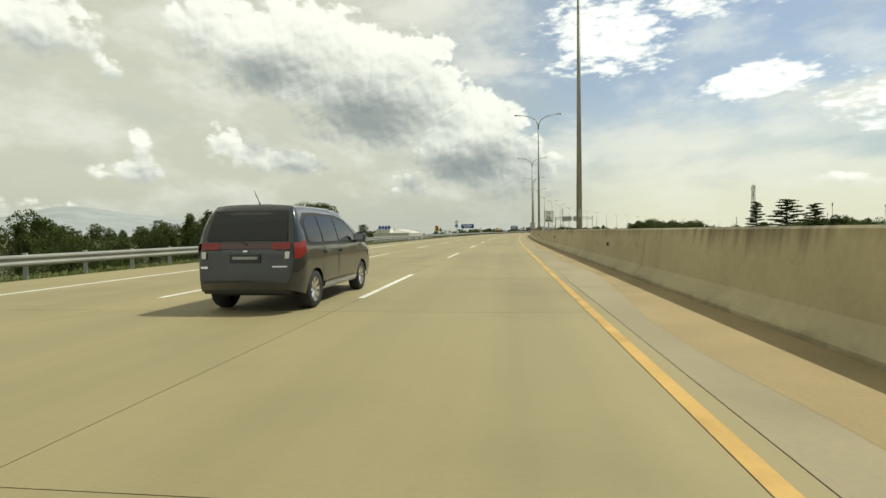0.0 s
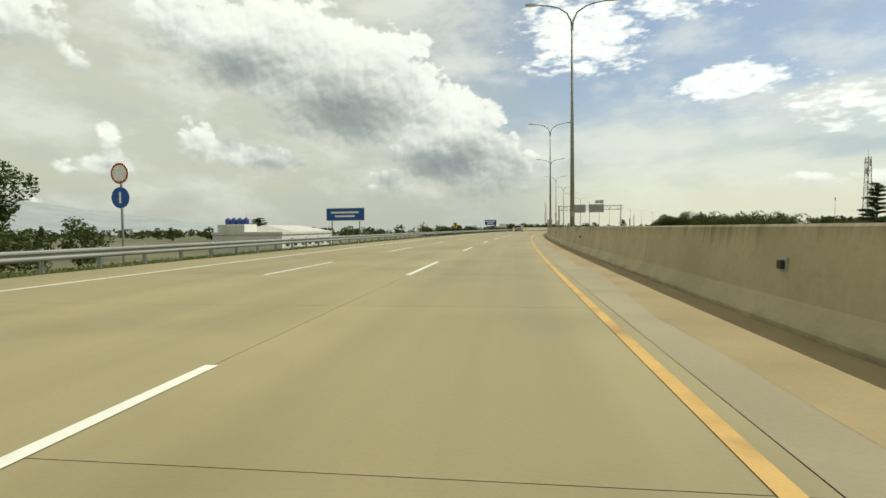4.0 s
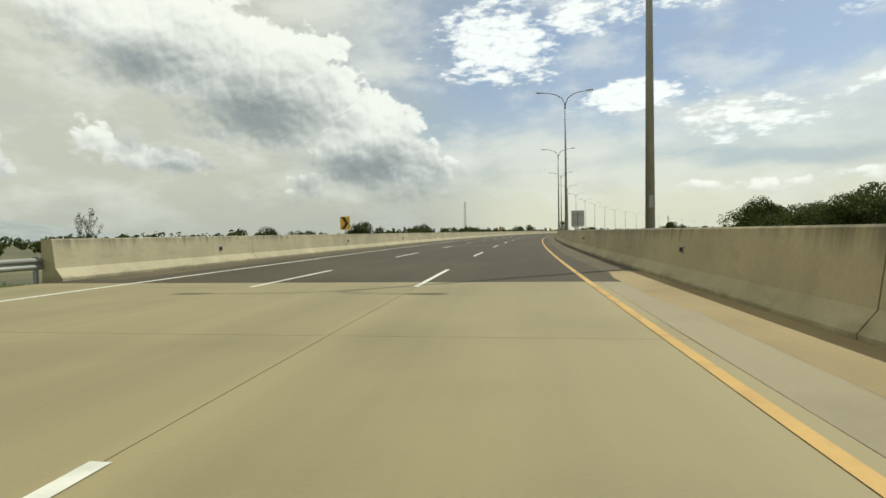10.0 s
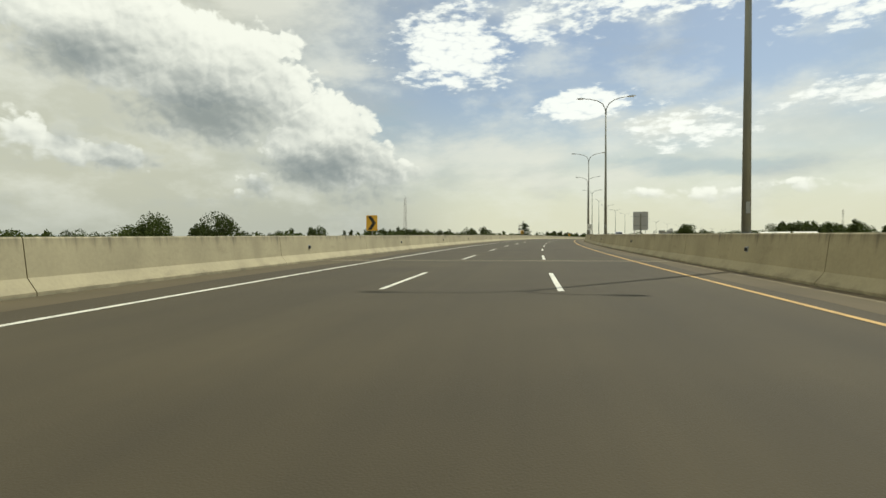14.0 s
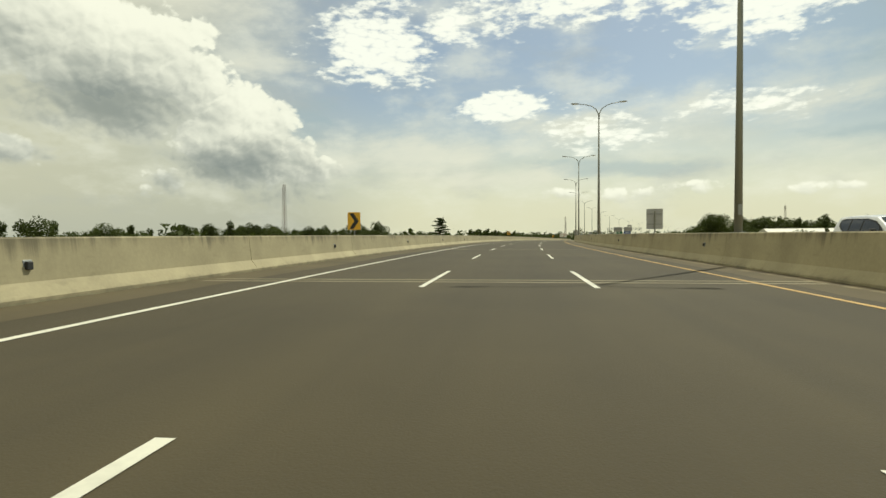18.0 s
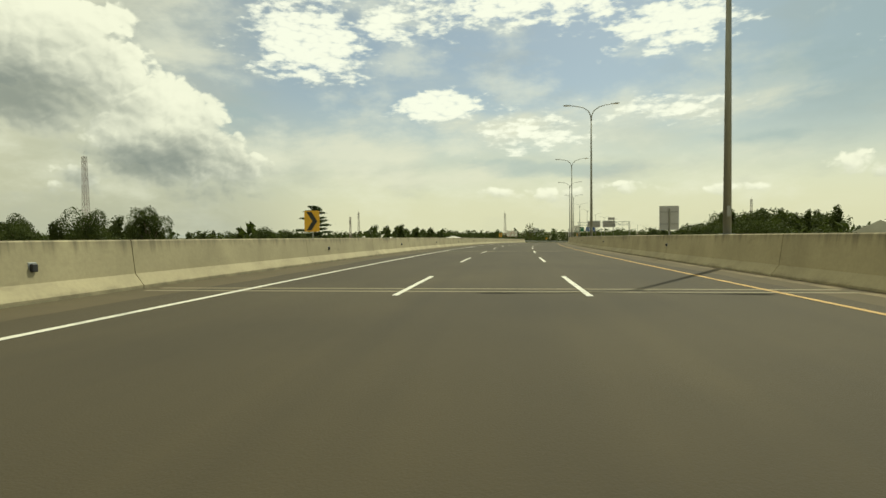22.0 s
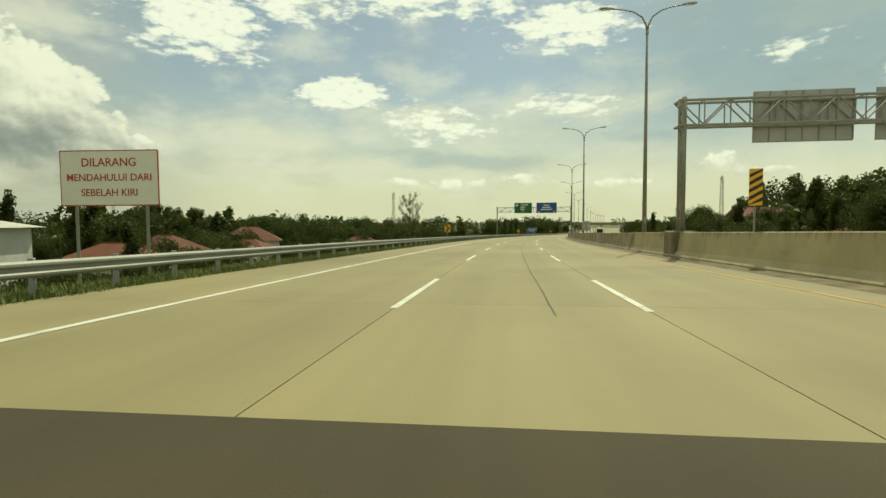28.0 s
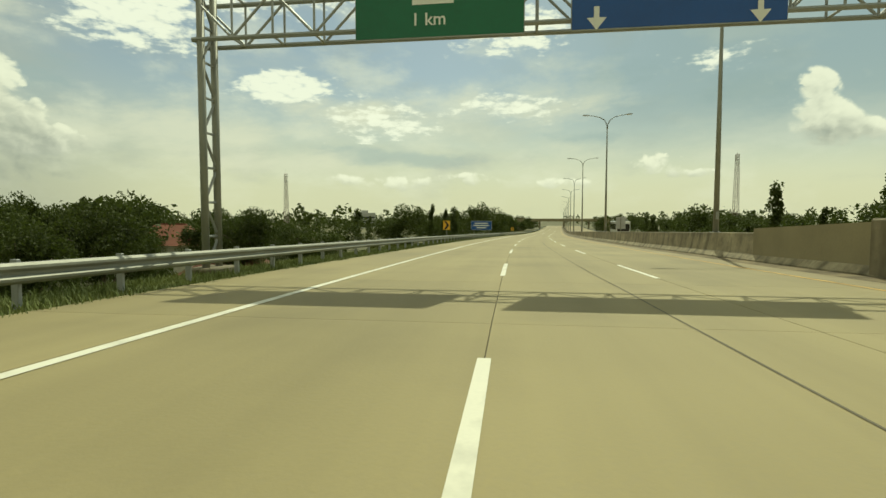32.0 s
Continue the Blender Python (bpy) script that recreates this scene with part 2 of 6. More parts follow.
# ---- materials ----
def material(name, base, rough=0.8, metal=0.0, vary=0.15, scale=3.0, fine=40.0, bump=0.2, tint=None, stain=0.0, stain_scale=(0.5, 0.5, 0.5), per_object=0.0, coat=0.0, trans=0.0):
    """A surface with broad and fine variation, stains and relief, in object-space metres."""
    mt = bpy.data.materials.new(name)
    mt.use_nodes = True
    nt = mt.node_tree
    b = nt.nodes["Principled BSDF"]
    N, L = nt.nodes.new, nt.links.new
    b.inputs["Metallic"].default_value = metal
    b.inputs["Coat Weight"].default_value = coat
    b.inputs["Coat Roughness"].default_value = 0.05
    b.inputs["Transmission Weight"].default_value = trans
    geo = N("ShaderNodeNewGeometry").outputs["Position"]

    def noise_of(sc, detail, vec=None):
        n = N("ShaderNodeTexNoise")
        n.inputs["Scale"].default_value, n.inputs["Detail"].default_value = sc, detail
        L(vec if vec else geo, n.inputs["Vector"])
        return n.outputs["Fac"]

    broad, grain = noise_of(1.0 / scale, 3.0), noise_of(fine, 3.0)
    ramp = N("ShaderNodeMapRange")
    add = N("ShaderNodeMath")
    add.operation = "MULTIPLY_ADD"
    L(grain, add.inputs[0])
    add.inputs[1].default_value = 0.45
    L(broad, add.inputs[2])
    L(add.outputs[0], ramp.inputs[0])
    ramp.inputs[1].default_value, ramp.inputs[2].default_value = 0.45, 1.0
    ramp.inputs[3].default_value, ramp.inputs[4].default_value = 0.0, 1.0
    lo = [c * (1 - vary) for c in base]
    hi = [min(1.0, c * (1 + vary)) for c in (tint or base)]
    mx = N("ShaderNodeMix")
    mx.data_type = "RGBA"
    L(ramp.outputs[0], mx.inputs[0])
    mx.inputs[6].default_value, mx.inputs[7].default_value = (*lo, 1), (*hi, 1)
    col = mx.outputs[2]
    if stain:
        mp = N("ShaderNodeMapping")
        mp.inputs["Scale"].default_value = stain_scale
        L(geo, mp.inputs["Vector"])
        st = noise_of(1.0, 5.0, mp.outputs[0])
        r2 = N("ShaderNodeMapRange")
        L(st, r2.inputs[0])
        r2.inputs[1].default_value, r2.inputs[2].default_value, r2.inputs[3].default_value, r2.inputs[4].default_value = 0.5, 0.72, 0.0, stain
        m2 = N("ShaderNodeMix")
        m2.data_type = "RGBA"
        L(r2.outputs[0], m2.inputs[0])
        L(col, m2.inputs[6])
        m2.inputs[7].default_value = (*[c * 0.35 for c in base], 1)
        col = m2.outputs[2]
    if per_object:
        oi = N("ShaderNodeObjectInfo")
        hs = N("ShaderNodeHueSaturation")
        r3 = N("ShaderNodeMapRange")
        L(oi.outputs["Random"], r3.inputs[0])
        r3.inputs[3].default_value, r3.inputs[4].default_value = 1 - per_object, 1 + per_object
        L(r3.outputs[0], hs.inputs["Value"])
        L(col, hs.inputs["Color"])
        col = hs.outputs[0]
    L(col, b.inputs["Base Color"])
    rr = N("ShaderNodeMapRange")
    L(grain, rr.inputs[0])
    rr.inputs[3].default_value, rr.inputs[4].default_value = max(0.0, rough - 0.1), min(1.0, rough + 0.1)
    L(rr.outputs[0], b.inputs["Roughness"])
    if bump:
        bp = N("ShaderNodeBump")
        bp.inputs["Strength"].default_value, bp.inputs["Distance"].default_value = bump, 0.01
        L(grain, bp.inputs["Height"])
        L(bp.outputs[0], b.inputs["Normal"])
    return mt


def leafy(name, base, vary=0.5):
    mt = material(name, base, 0.6, 0, vary, 2.5, 6.0, 0.0, tint=[base[0] * 1.5, base[1] * 1.35, base[2] * 1.0], per_object=0.3)
    nt = mt.node_tree
    b = nt.nodes["Principled BSDF"]
    b.inputs["Specular IOR Level"].default_value = 0.12
    tr = nt.nodes.new("ShaderNodeBsdfTranslucent")
    tr.inputs["Color"].default_value = (base[0] * 2.2, base[1] * 2.2, base[2] * 1.0, 1)
    mx = nt.nodes.new("ShaderNodeMixShader")
    mx.inputs[0].default_value = 0.25
    out = nt.nodes["Material Output"]
    nt.links.new(b.outputs[0], mx.inputs[1])
    nt.links.new(tr.outputs[0], mx.inputs[2])
    nt.links.new(mx.outputs[0], out.inputs["Surface"])
    return mt


def worn(mt, dark, light):
    """Wheel tracks, an oil line and long streaks along the lanes."""
    nt = mt.node_tree
    N, L = nt.nodes.new, nt.links.new
    b = nt.nodes["Principled BSDF"]
    at_ = N("ShaderNodeAttribute")
    at_.attribute_name = "lane_place"
    sp = N("ShaderNodeSeparateXYZ")
    L(at_.outputs["Vector"], sp.inputs[0])

    def m(op, a, b2=0.0, c=0.0):
        n = N("ShaderNodeMath")
        n.operation = op
        for k, q in enumerate((a, b2, c)):
            if hasattr(q, "links"):
                L(q, n.inputs[k])
            else:
                n.inputs[k].default_value = q
        return n.outputs[0]

    def streak(across, along, detail):
        cb = N("ShaderNodeCombineXYZ")
        L(m("MULTIPLY", sp.outputs[0], across), cb.inputs[0])
        L(m("MULTIPLY", sp.outputs[1], along), cb.inputs[1])
        n = N("ShaderNodeTexNoise")
        n.inputs["Scale"].default_value, n.inputs["Detail"].default_value = 1.0, detail
        L(cb.outputs[0], n.inputs["Vector"])
        return m("SUBTRACT", n.outputs["Fac"], 0.5)

    track = m("COSINE", m("MULTIPLY", m("ADD", sp.outputs[0], 0.9), 2 * math.pi / 1.8))
    oil = m("COSINE", m("MULTIPLY", m("ADD", sp.outputs[0], 1.8), 2 * math.pi / 3.6))
    f = m("ADD", m("MULTIPLY", track, -0.045), m("MULTIPLY", m("MAXIMUM", oil, 0.0), -0.05))
    f = m("ADD", f, m("ADD", m("MULTIPLY", streak(2.6, 0.03, 4.0), dark), m("MULTIPLY", streak(0.5, 0.09, 5.0), light)))
    hs = N("ShaderNodeHueSaturation")
    L(m("ADD", f, 1.0), hs.inputs["Value"])
    old = b.inputs["Base Color"].links[0].from_socket
    L(old, hs.inputs["Color"])
    L(hs.outputs[0], b.inputs["Base Color"])


M = dict(
    slab=material("road_concrete", (0.268, 0.223, 0.107), 0.75, 0, 0.10, 6.0, 25.0, 0.25, stain=0.25, stain_scale=(0.35, 0.35, 0.35), per_object=0.05),
    joint=material("joint_filler", (0.12, 0.105, 0.07), 0.9),
    asphalt=material("asphalt", (0.057, 0.0445, 0.0205), 0.9, 0, 0.18, 5.0, 60.0, 0.35, stain=0.25, stain_scale=(0.25, 0.25, 0.25)),
    shoulder=material("shoulder_concrete", (0.285, 0.24, 0.14), 0.85, 0, 0.16, 4.0, 22.0, 0.3, stain=0.35, stain_scale=(0.5, 0.5, 0.5)),
    sand=material("sandy_dust", (0.29, 0.22, 0.105), 0.95, 0, 0.2, 1.5, 30.0, 0.3),
    dirt=material("gutter_dirt", (0.10, 0.08, 0.045), 0.95, 0, 0.45, 0.7, 12.0, 0.5, tint=(0.17, 0.135, 0.075)),
    dusty=material("dusty_asphalt", (0.105, 0.082, 0.040), 0.95, 0, 0.3, 2.5, 14.0, 0.35, tint=(0.085, 0.066, 0.033)),
    white=material("white_road_paint", (0.68, 0.66, 0.55), 0.6, 0, 0.08, 1.0, 30.0, 0.1, stain=0.5, stain_scale=(2.0, 2.0, 2.0)),
    yellow=material("yellow_road_paint", (0.50, 0.31, 0.08), 0.7, 0, 0.15, 1.0, 30.0, 0.1, stain=0.6, stain_scale=(1.6, 1.6, 1.6)),
    barrier=material("barrier_concrete", (0.385, 0.335, 0.205), 0.88, 0, 0.16, 1.6, 12.0, 0.35, stain=0.16, stain_scale=(1.1, 1.1, 0.5), per_object=0.05),
    old_barrier=material("weathered_concrete", (0.24, 0.205, 0.13), 0.88, 0, 0.32, 0.9, 7.0, 0.35, tint=(0.31, 0.27, 0.18), stain=0.9, stain_scale=(1.9, 1.9, 0.5), per_object=0.08),
    steel=material("galvanised_steel", (0.27, 0.27, 0.23), 0.6, 0.45, 0.1, 0.8, 14.0, 0.05, stain=0.2, stain_scale=(0.8, 0.8, 0.8)),
    dull=material("dull_steel", (0.32, 0.33, 0.32), 0.6, 0.4, 0.12, 0.8, 14.0, 0.05),
    back=material("sheet_backs", (0.42, 0.42, 0.42), 0.55, 0.5, 0.1, 0.6, 12.0, 0.05),
    blue=material("blue_sheeting", (0.012, 0.075, 0.30), 0.45, 0, 0.1, 0.8, 10.0, 0.0),
    green=material("green_sheeting", (0.006, 0.13, 0.062), 0.45, 0, 0.1, 0.8, 10.0, 0.0),
    signwhite=material("white_sheeting", (0.78, 0.78, 0.74), 0.5, 0, 0.05, 0.8, 10.0, 0.0),
    signyellow=material("yellow_sheeting", (0.78, 0.42, 0.03), 0.5, 0, 0.08, 0.8, 10.0, 0.0),
    black=material("black_paint", (0.02, 0.02, 0.02), 0.5, 0, 0.1, 0.8, 10.0, 0.0),
    red=material("red_paint", (0.42, 0.06, 0.04), 0.5, 0, 0.1, 0.8, 10.0, 0.0),
    lamp=material("lamp_housing", (0.36, 0.37, 0.37), 0.4, 0.4, 0.08, 0.6, 12.0, 0.0),
    cabinet=material("cream_enclosure", (0.62, 0.60, 0.50), 0.5, 0, 0.08, 0.6, 12.0, 0.05),
    ground=material("ground_growth", (0.075, 0.085, 0.035), 0.95, 0, 0.45, 30.0, 1.2, 0.3, tint=(0.12, 0.11, 0.05)),
    soil=material("bank_soil", (0.13, 0.13, 0.045), 0.95, 0, 0.35, 3.0, 5.0, 0.4, tint=(0.17, 0.18, 0.06)),
    grass=material("grass_blades", (0.085, 0.125, 0.028), 0.8, 0, 0.35, 1.5, 3.0, 0.0, tint=(0.17, 0.19, 0.055)),
    bark=material("bark", (0.13, 0.10, 0.07), 0.9, 0, 0.3, 0.6, 10.0, 0.5),
    leaf=leafy("dark_leaves", (0.040, 0.054, 0.021)),
    leaf2=leafy("olive_leaves", (0.058, 0.07, 0.025)),
    leaf3=leafy("needle_leaves", (0.034, 0.05, 0.024)),
    plaster=material("white_plaster", (0.62, 0.60, 0.52), 0.85, 0, 0.1, 2.0, 12.0, 0.1, stain=0.3, stain_scale=(0.6, 0.6, 0.2), per_object=0.15),
    tile=material("clay_roof_tile", (0.14, 0.048, 0.026), 0.85, 0, 0.25, 1.5, 8.0, 0.3, per_object=0.25),
    metalroof=material("pale_sheet_roof", (0.52, 0.50, 0.42), 0.6, 0.1, 0.12, 3.0, 6.0, 0.1),
    tank=material("blue_tank_plastic", (0.03, 0.06, 0.22), 0.45, 0, 0.1, 0.6, 10.0, 0.0),
    glassdark=material("dark_window_glass", (0.03, 0.035, 0.04), 0.08, 0, 0.1, 1.0, 4.0, 0.0),
    carglass=material("tinted_car_glass", (0.012, 0.014, 0.014), 0.05, 0, 0.1, 1.0, 4.0, 0.0),
    cardark=material("dark_grey_car_paint", (0.015, 0.017, 0.017), 0.26, 0.3, 0.06, 1.0, 200.0, 0.0, coat=1.0),
    carsilver=material("silver_car_paint", (0.31, 0.305, 0.285), 0.32, 0.6, 0.05, 1.0, 200.0, 0.0, coat=1.0),
    carwhite=material("white_car_paint", (0.72, 0.72, 0.70), 0.3, 0, 0.04, 1.0, 200.0, 0.0, coat=1.0),
    plastic=material("black_plastic", (0.022, 0.022, 0.022), 0.6, 0, 0.1, 1.0, 60.0, 0.05),
    tyre=material("tyre_rubber", (0.022, 0.022, 0.022), 0.85, 0, 0.15, 0.3, 60.0, 0.1),
    rim=material("alloy_rim", (0.36, 0.36, 0.36), 0.35, 0.9, 0.05, 0.3, 40.0, 0.0),
    lens=material("red_lamp_lens", (0.20, 0.012, 0.010), 0.22, 0, 0.1, 0.3, 20.0, 0.0, coat=0.2),
    clear=material("clear_lamp_lens", (0.62, 0.60, 0.56), 0.12, 0, 0.1, 0.3, 20.0, 0.0, coat=1.0),
    smoked=material("smoked_red_lens", (0.05, 0.008, 0.008), 0.15, 0, 0.1, 0.3, 20.0, 0.0, coat=1.0),
    chrome=material("chrome_trim", (0.7, 0.7, 0.7), 0.12, 1.0, 0.03, 0.3, 20.0, 0.0),
    towerpaint=material("tower_steel", (0.30, 0.24, 0.22), 0.6, 0.2, 0.2, 8.0, 4.0, 0.0),
    # hill colour paled to stand in for haze over the distance
    hazed_hill=material("far_hills", (0.30, 0.32, 0.31), 1.0, 0, 0.15, 120.0, 0.05, 0.0),
    farwall=material("far_block_walls", (0.42, 0.42, 0.40), 0.9, 0, 0.1, 8.0, 2.0, 0.0, per_object=0.2),
)
def dripped(mt, strength):
    """Dark runs from the top edge of a wall and splashes along its foot."""
    nt = mt.node_tree
    N, L = nt.nodes.new, nt.links.new
    b = nt.nodes["Principled BSDF"]
    at_ = N("ShaderNodeAttribute")
    at_.attribute_name = "wall_place"
    sp = N("ShaderNodeSeparateXYZ")
    L(at_.outputs["Vector"], sp.inputs[0])

    def m(op, a, b2=0.0):
        n = N("ShaderNodeMath")
        n.operation = op
        for k, q in enumerate((a, b2)):
            if hasattr(q, "links"):
                L(q, n.inputs[k])
            else:
                n.inputs[k].default_value = q
        return n.outputs[0]

    def ramp(x, lo, hi, top):
        n = N("ShaderNodeMapRange")
        n.interpolation_type = "SMOOTHSTEP"
        L(x, n.inputs[0])
        for k, q in enumerate((lo, hi, 0.0, top)):
            n.inputs[k + 1].default_value = q
        return n.outputs[0]

    def cloud(along, up, detail):
        cb = N("ShaderNodeCombineXYZ")
        L(m("MULTIPLY", sp.outputs[0], along), cb.inputs[0])
        L(m("MULTIPLY", sp.outputs[1], up), cb.inputs[1])
        n = N("ShaderNodeTexNoise")
        n.inputs["Scale"].default_value, n.inputs["Detail"].default_value, n.inputs["Roughness"].default_value = 1.0, detail, 0.65
        L(cb.outputs[0], n.inputs["Vector"])
        return n.outputs["Fac"]

    # how far each run reaches down differs along the wall
    reach = m("ADD", m("MULTIPLY", cloud(3.2, 0.0, 6.0), 1.5), m("MULTIPLY", cloud(0.22, 0.0, 2.0), 1.1))
    runs = ramp(m("ADD", m("MULTIPLY", sp.outputs[1], 1.0), reach), 2.16, 2.66, strength)
    patch = ramp(cloud(0.7, 2.2, 5.0), 0.56, 0.78, strength * 0.45)
    foot = ramp(m("SUBTRACT", m("MULTIPLY", cloud(1.6, 3.0, 5.0), 0.5), sp.outputs[1]), 0.10, 0.30, strength * 0.7)
    mx = N("ShaderNodeMix")
    mx.data_type = "RGBA"
    L(m("MAXIMUM", m("MAXIMUM", runs, patch), foot), mx.inputs[0])
    L(b.inputs["Base Color"].links[0].from_socket, mx.inputs[6])
    mx.inputs[7].default_value = (0.085, 0.075, 0.048, 1)
    L(mx.outputs[2], b.inputs["Base Color"])


dripped(M["barrier"], 0.75)
dripped(M["old_barrier"], 0.9)
worn(M["slab"], 0.22, 0.22)
worn(M["asphalt"], 0.30, 0.30)

# ---- the line of the road ----
S0, STEP = -120.0, 40.0
HEADING = [-5.35, -5.7, -6.04, -6.39, -6.91, -8.2, -10.18, -12.35, -14.78, -17.39, -19.81, -21.95, -24.28, -27, -29.65, -32.18, -34.75, -37.22, -39.59, -42.09, -44.7, -47.23, -49.67, -52.2, -54.51, -56.68, -58.32, -59.43, -60.01, -60.09, -60.09, -60.09, -60.09, -60.09, -60.09, -60.09, -60.09, -60.09, -60.09, -60.09, -60.09, -60.09, -60.09]
_sg = np.arange(S0, 1560.5, 1.0)
_hg = np.radians(np.interp(_sg, S0 + STEP * np.arange(len(HEADING)), HEADING))
_X = np.concatenate([[0], np.cumsum(-np.sin(_hg[:-1]))])
_Y = np.concatenate([[0], np.cumsum(np.cos(_hg[:-1]))])
_X, _Y = _X - _X[120], _Y - _Y[120]
_Z = np.cumsum(np.interp(_sg, [440, 740, 1000, 1200], [0, -0.022, -0.022, 0.0]))


def road(s, u=0.0, z=0.0):
    """The place s metres along the road, u to the right of the line between its second and third lanes, z above its surface."""
    h = np.interp(s, _sg, _hg)
    return Vector((np.interp(s, _sg, _X) + u * math.cos(h), np.interp(s, _sg, _Y) + u * math.sin(h), np.interp(s, _sg, _Z) + z))


def at(s, u=0.0, z=0.0, turn=0.0):
    """The pose there: x to the right, y along the road, z up."""
    p = road(s, u, z)
    return pose(p.x, p.y, p.z, 0, 0, math.degrees(np.interp(s, _sg, _hg)) + turn)


# ---- mesh helpers ----
def mesh_of(name, bm, mat, smooth=False):
    me = bpy.data.meshes.new(name)
    bm.normal_update()
    bm.to_mesh(me)
    bm.free()
    for q in (mat if isinstance(mat, (list, tuple)) else [mat]):
        me.materials.append(q)
    if smooth:
        me.polygons.foreach_set("use_smooth", [True] * len(me.polygons))
    return me


def part(name, bm, mat, parent, label="", smooth=False, m=None):
    """Links a bmesh as one mesh under a thing or a part."""
    ob = new(name, mesh_of(name, bm, mat, smooth) if isinstance(bm, bmesh.types.BMesh) else bm)
    ob.parent = parent
    if m is not None:
        ob.matrix_basis = m
    if label:
        ob["label"] = label
    return ob


def thing(name, m, label, category, group="", kind=""):
    ob = new(name)
    ob.matrix_basis = m
    return tagged(ob, label, category, group, kind)


def box(bm, x0, x1, y0, y1, z0, z1, bevel=0.0):
    vs = [bm.verts.new((x, y, z)) for z in (z0, z1) for y in (y0, y1) for x in (x0, x1)]
    fs = [bm.faces.new([vs[i] for i in f]) for f in ((0, 2, 3, 1), (4, 5, 7, 6), (0, 1, 5, 4), (2, 6, 7, 3), (0, 4, 6, 2), (1, 3, 7, 5))]
    if bevel:
        es = list({e for f in fs for e in f.edges})
        bmesh.ops.bevel(bm, geom=es, offset=bevel, segments=1, affect="EDGES", profile=0.5)
    return bm


def boxed(*a, bevel=0.0):
    return box(bmesh.new(), *a, bevel=bevel)


def rod(bm, a, b, r0, r1=None, sides=6, caps=True):
    """A straight tapered rod from a to b."""
    a, b = Vector(a), Vector(b)
    r1 = r0 if r1 is None else r1
    q = (b - a).to_track_quat("Z", "Y")
    rings = []
    for c, r in ((a, r0), (b, r1)):
        rings.append([bm.verts.new(c + q @ Vector((r * math.cos(t), r * math.sin(t), 0))) for t in (2 * math.pi * i / sides for i in range(sides))])
    for i in range(sides):
        bm.faces.new((rings[0][i], rings[0][(i + 1) % sides], rings[1][(i + 1) % sides], rings[1][i]))
    if caps:
        bm.faces.new(rings[0][::-1])
        bm.faces.new(rings[1])
    return bm


def tube(bm, pts, radii, sides=8):
    """A tube along a bent line."""
    pts = [Vector(p) for p in pts]
    rings = []
    for i, p in enumerate(pts):
        d = pts[min(i + 1, len(pts) - 1)] - pts[max(i - 1, 0)]
        q = d.to_track_quat("Z", "Y")
        rings.append([bm.verts.new(p + q @ Vector((radii[i] * math.cos(t), radii[i] * math.sin(t), 0))) for t in (2 * math.pi * k / sides for k in range(sides))])
    for r0, r1 in zip(rings, rings[1:]):
        for i in range(sides):
            bm.faces.new((r0[i], r0[(i + 1) % sides], r1[(i + 1) % sides], r1[i]))
    bm.faces.new(rings[0][::-1])
    bm.faces.new(rings[-1])
    return bm


def plate(w, h, t=0.02, r=0.04, z=0.0):
    """An upright board with rounded corners, facing -y."""
    bm = bmesh.new()
    pts = []
    for cx, cz, a0 in ((w / 2 - r, h / 2 - r, 0), (-w / 2 + r, h / 2 - r, 90), (-w / 2 + r, -h / 2 + r, 180), (w / 2 - r, -h / 2 + r, 270)):
        for k in range(4):
            t_ = radians(a0 + 30 * k)
            pts.append((cx + r * math.cos(t_), cz + r * math.sin(t_)))
    f = [bm.verts.new((x, -t / 2, y + z)) for x, y in pts]
    g = [bm.verts.new((x, t / 2, y + z)) for x, y in pts]
    bm.faces.new(f)
    bm.faces.new(g[::-1])
    for i in range(len(f)):
        j = (i + 1) % len(f)
        bm.faces.new((f[j], f[i], g[i], g[j]))
    return bm


def disc(bm, r, y0, y1, cx=0.0, cz=0.0, sides=28):
    f = [bm.verts.new((cx + r * math.cos(2 * math.pi * i / sides), y0, cz + r * math.sin(2 * math.pi * i / sides))) for i in range(sides)]
    g = [bm.verts.new((v.co.x, y1, v.co.z)) for v in f]
    bm.faces.new(f)
    bm.faces.new(g[::-1])
    for i in range(sides):
        j = (i + 1) % sides
        bm.faces.new((f[j], f[i], g[i], g[j]))
    return bm


def strip(s0, s1, profile, step=5.0, closed=False, cap=True, z=0.0):
    """A section (u, z) drawn along the road from s0 to s1."""
    bm = bmesh.new()
    n = max(1, int(math.ceil((s1 - s0) / step)))
    rows = [[bm.verts.new(road(s0 + (s1 - s0) * i / n, u, w + z)) for u, w in profile] for i in range(n + 1)]
    k = len(profile)
    for a, b in zip(rows, rows[1:]):
        for i in range(k if closed else k - 1):
            j = (i + 1) % k
            bm.faces.new((a[i], a[j], b[j], b[i]))
    if closed and cap:
        bm.faces.new(rows[0][::-1])
        bm.faces.new(rows[-1])
    bmesh.ops.recalc_face_normals(bm, faces=bm.faces) if closed else None
    return bm


def lanes(bm, s0, s1, profile, n):
    """Notes (across, along) on the rows of a strip, for wear along the lanes."""
    lay = bm.verts.layers.float_vector.new("lane_place")
    bm.verts.ensure_lookup_table()
    k = len(profile)
    for i in range(n + 1):
        for j in range(k):
            bm.verts[i * k + j][lay] = (profile[j][0], s0 + (s1 - s0) * i / n, 0)
    return bm


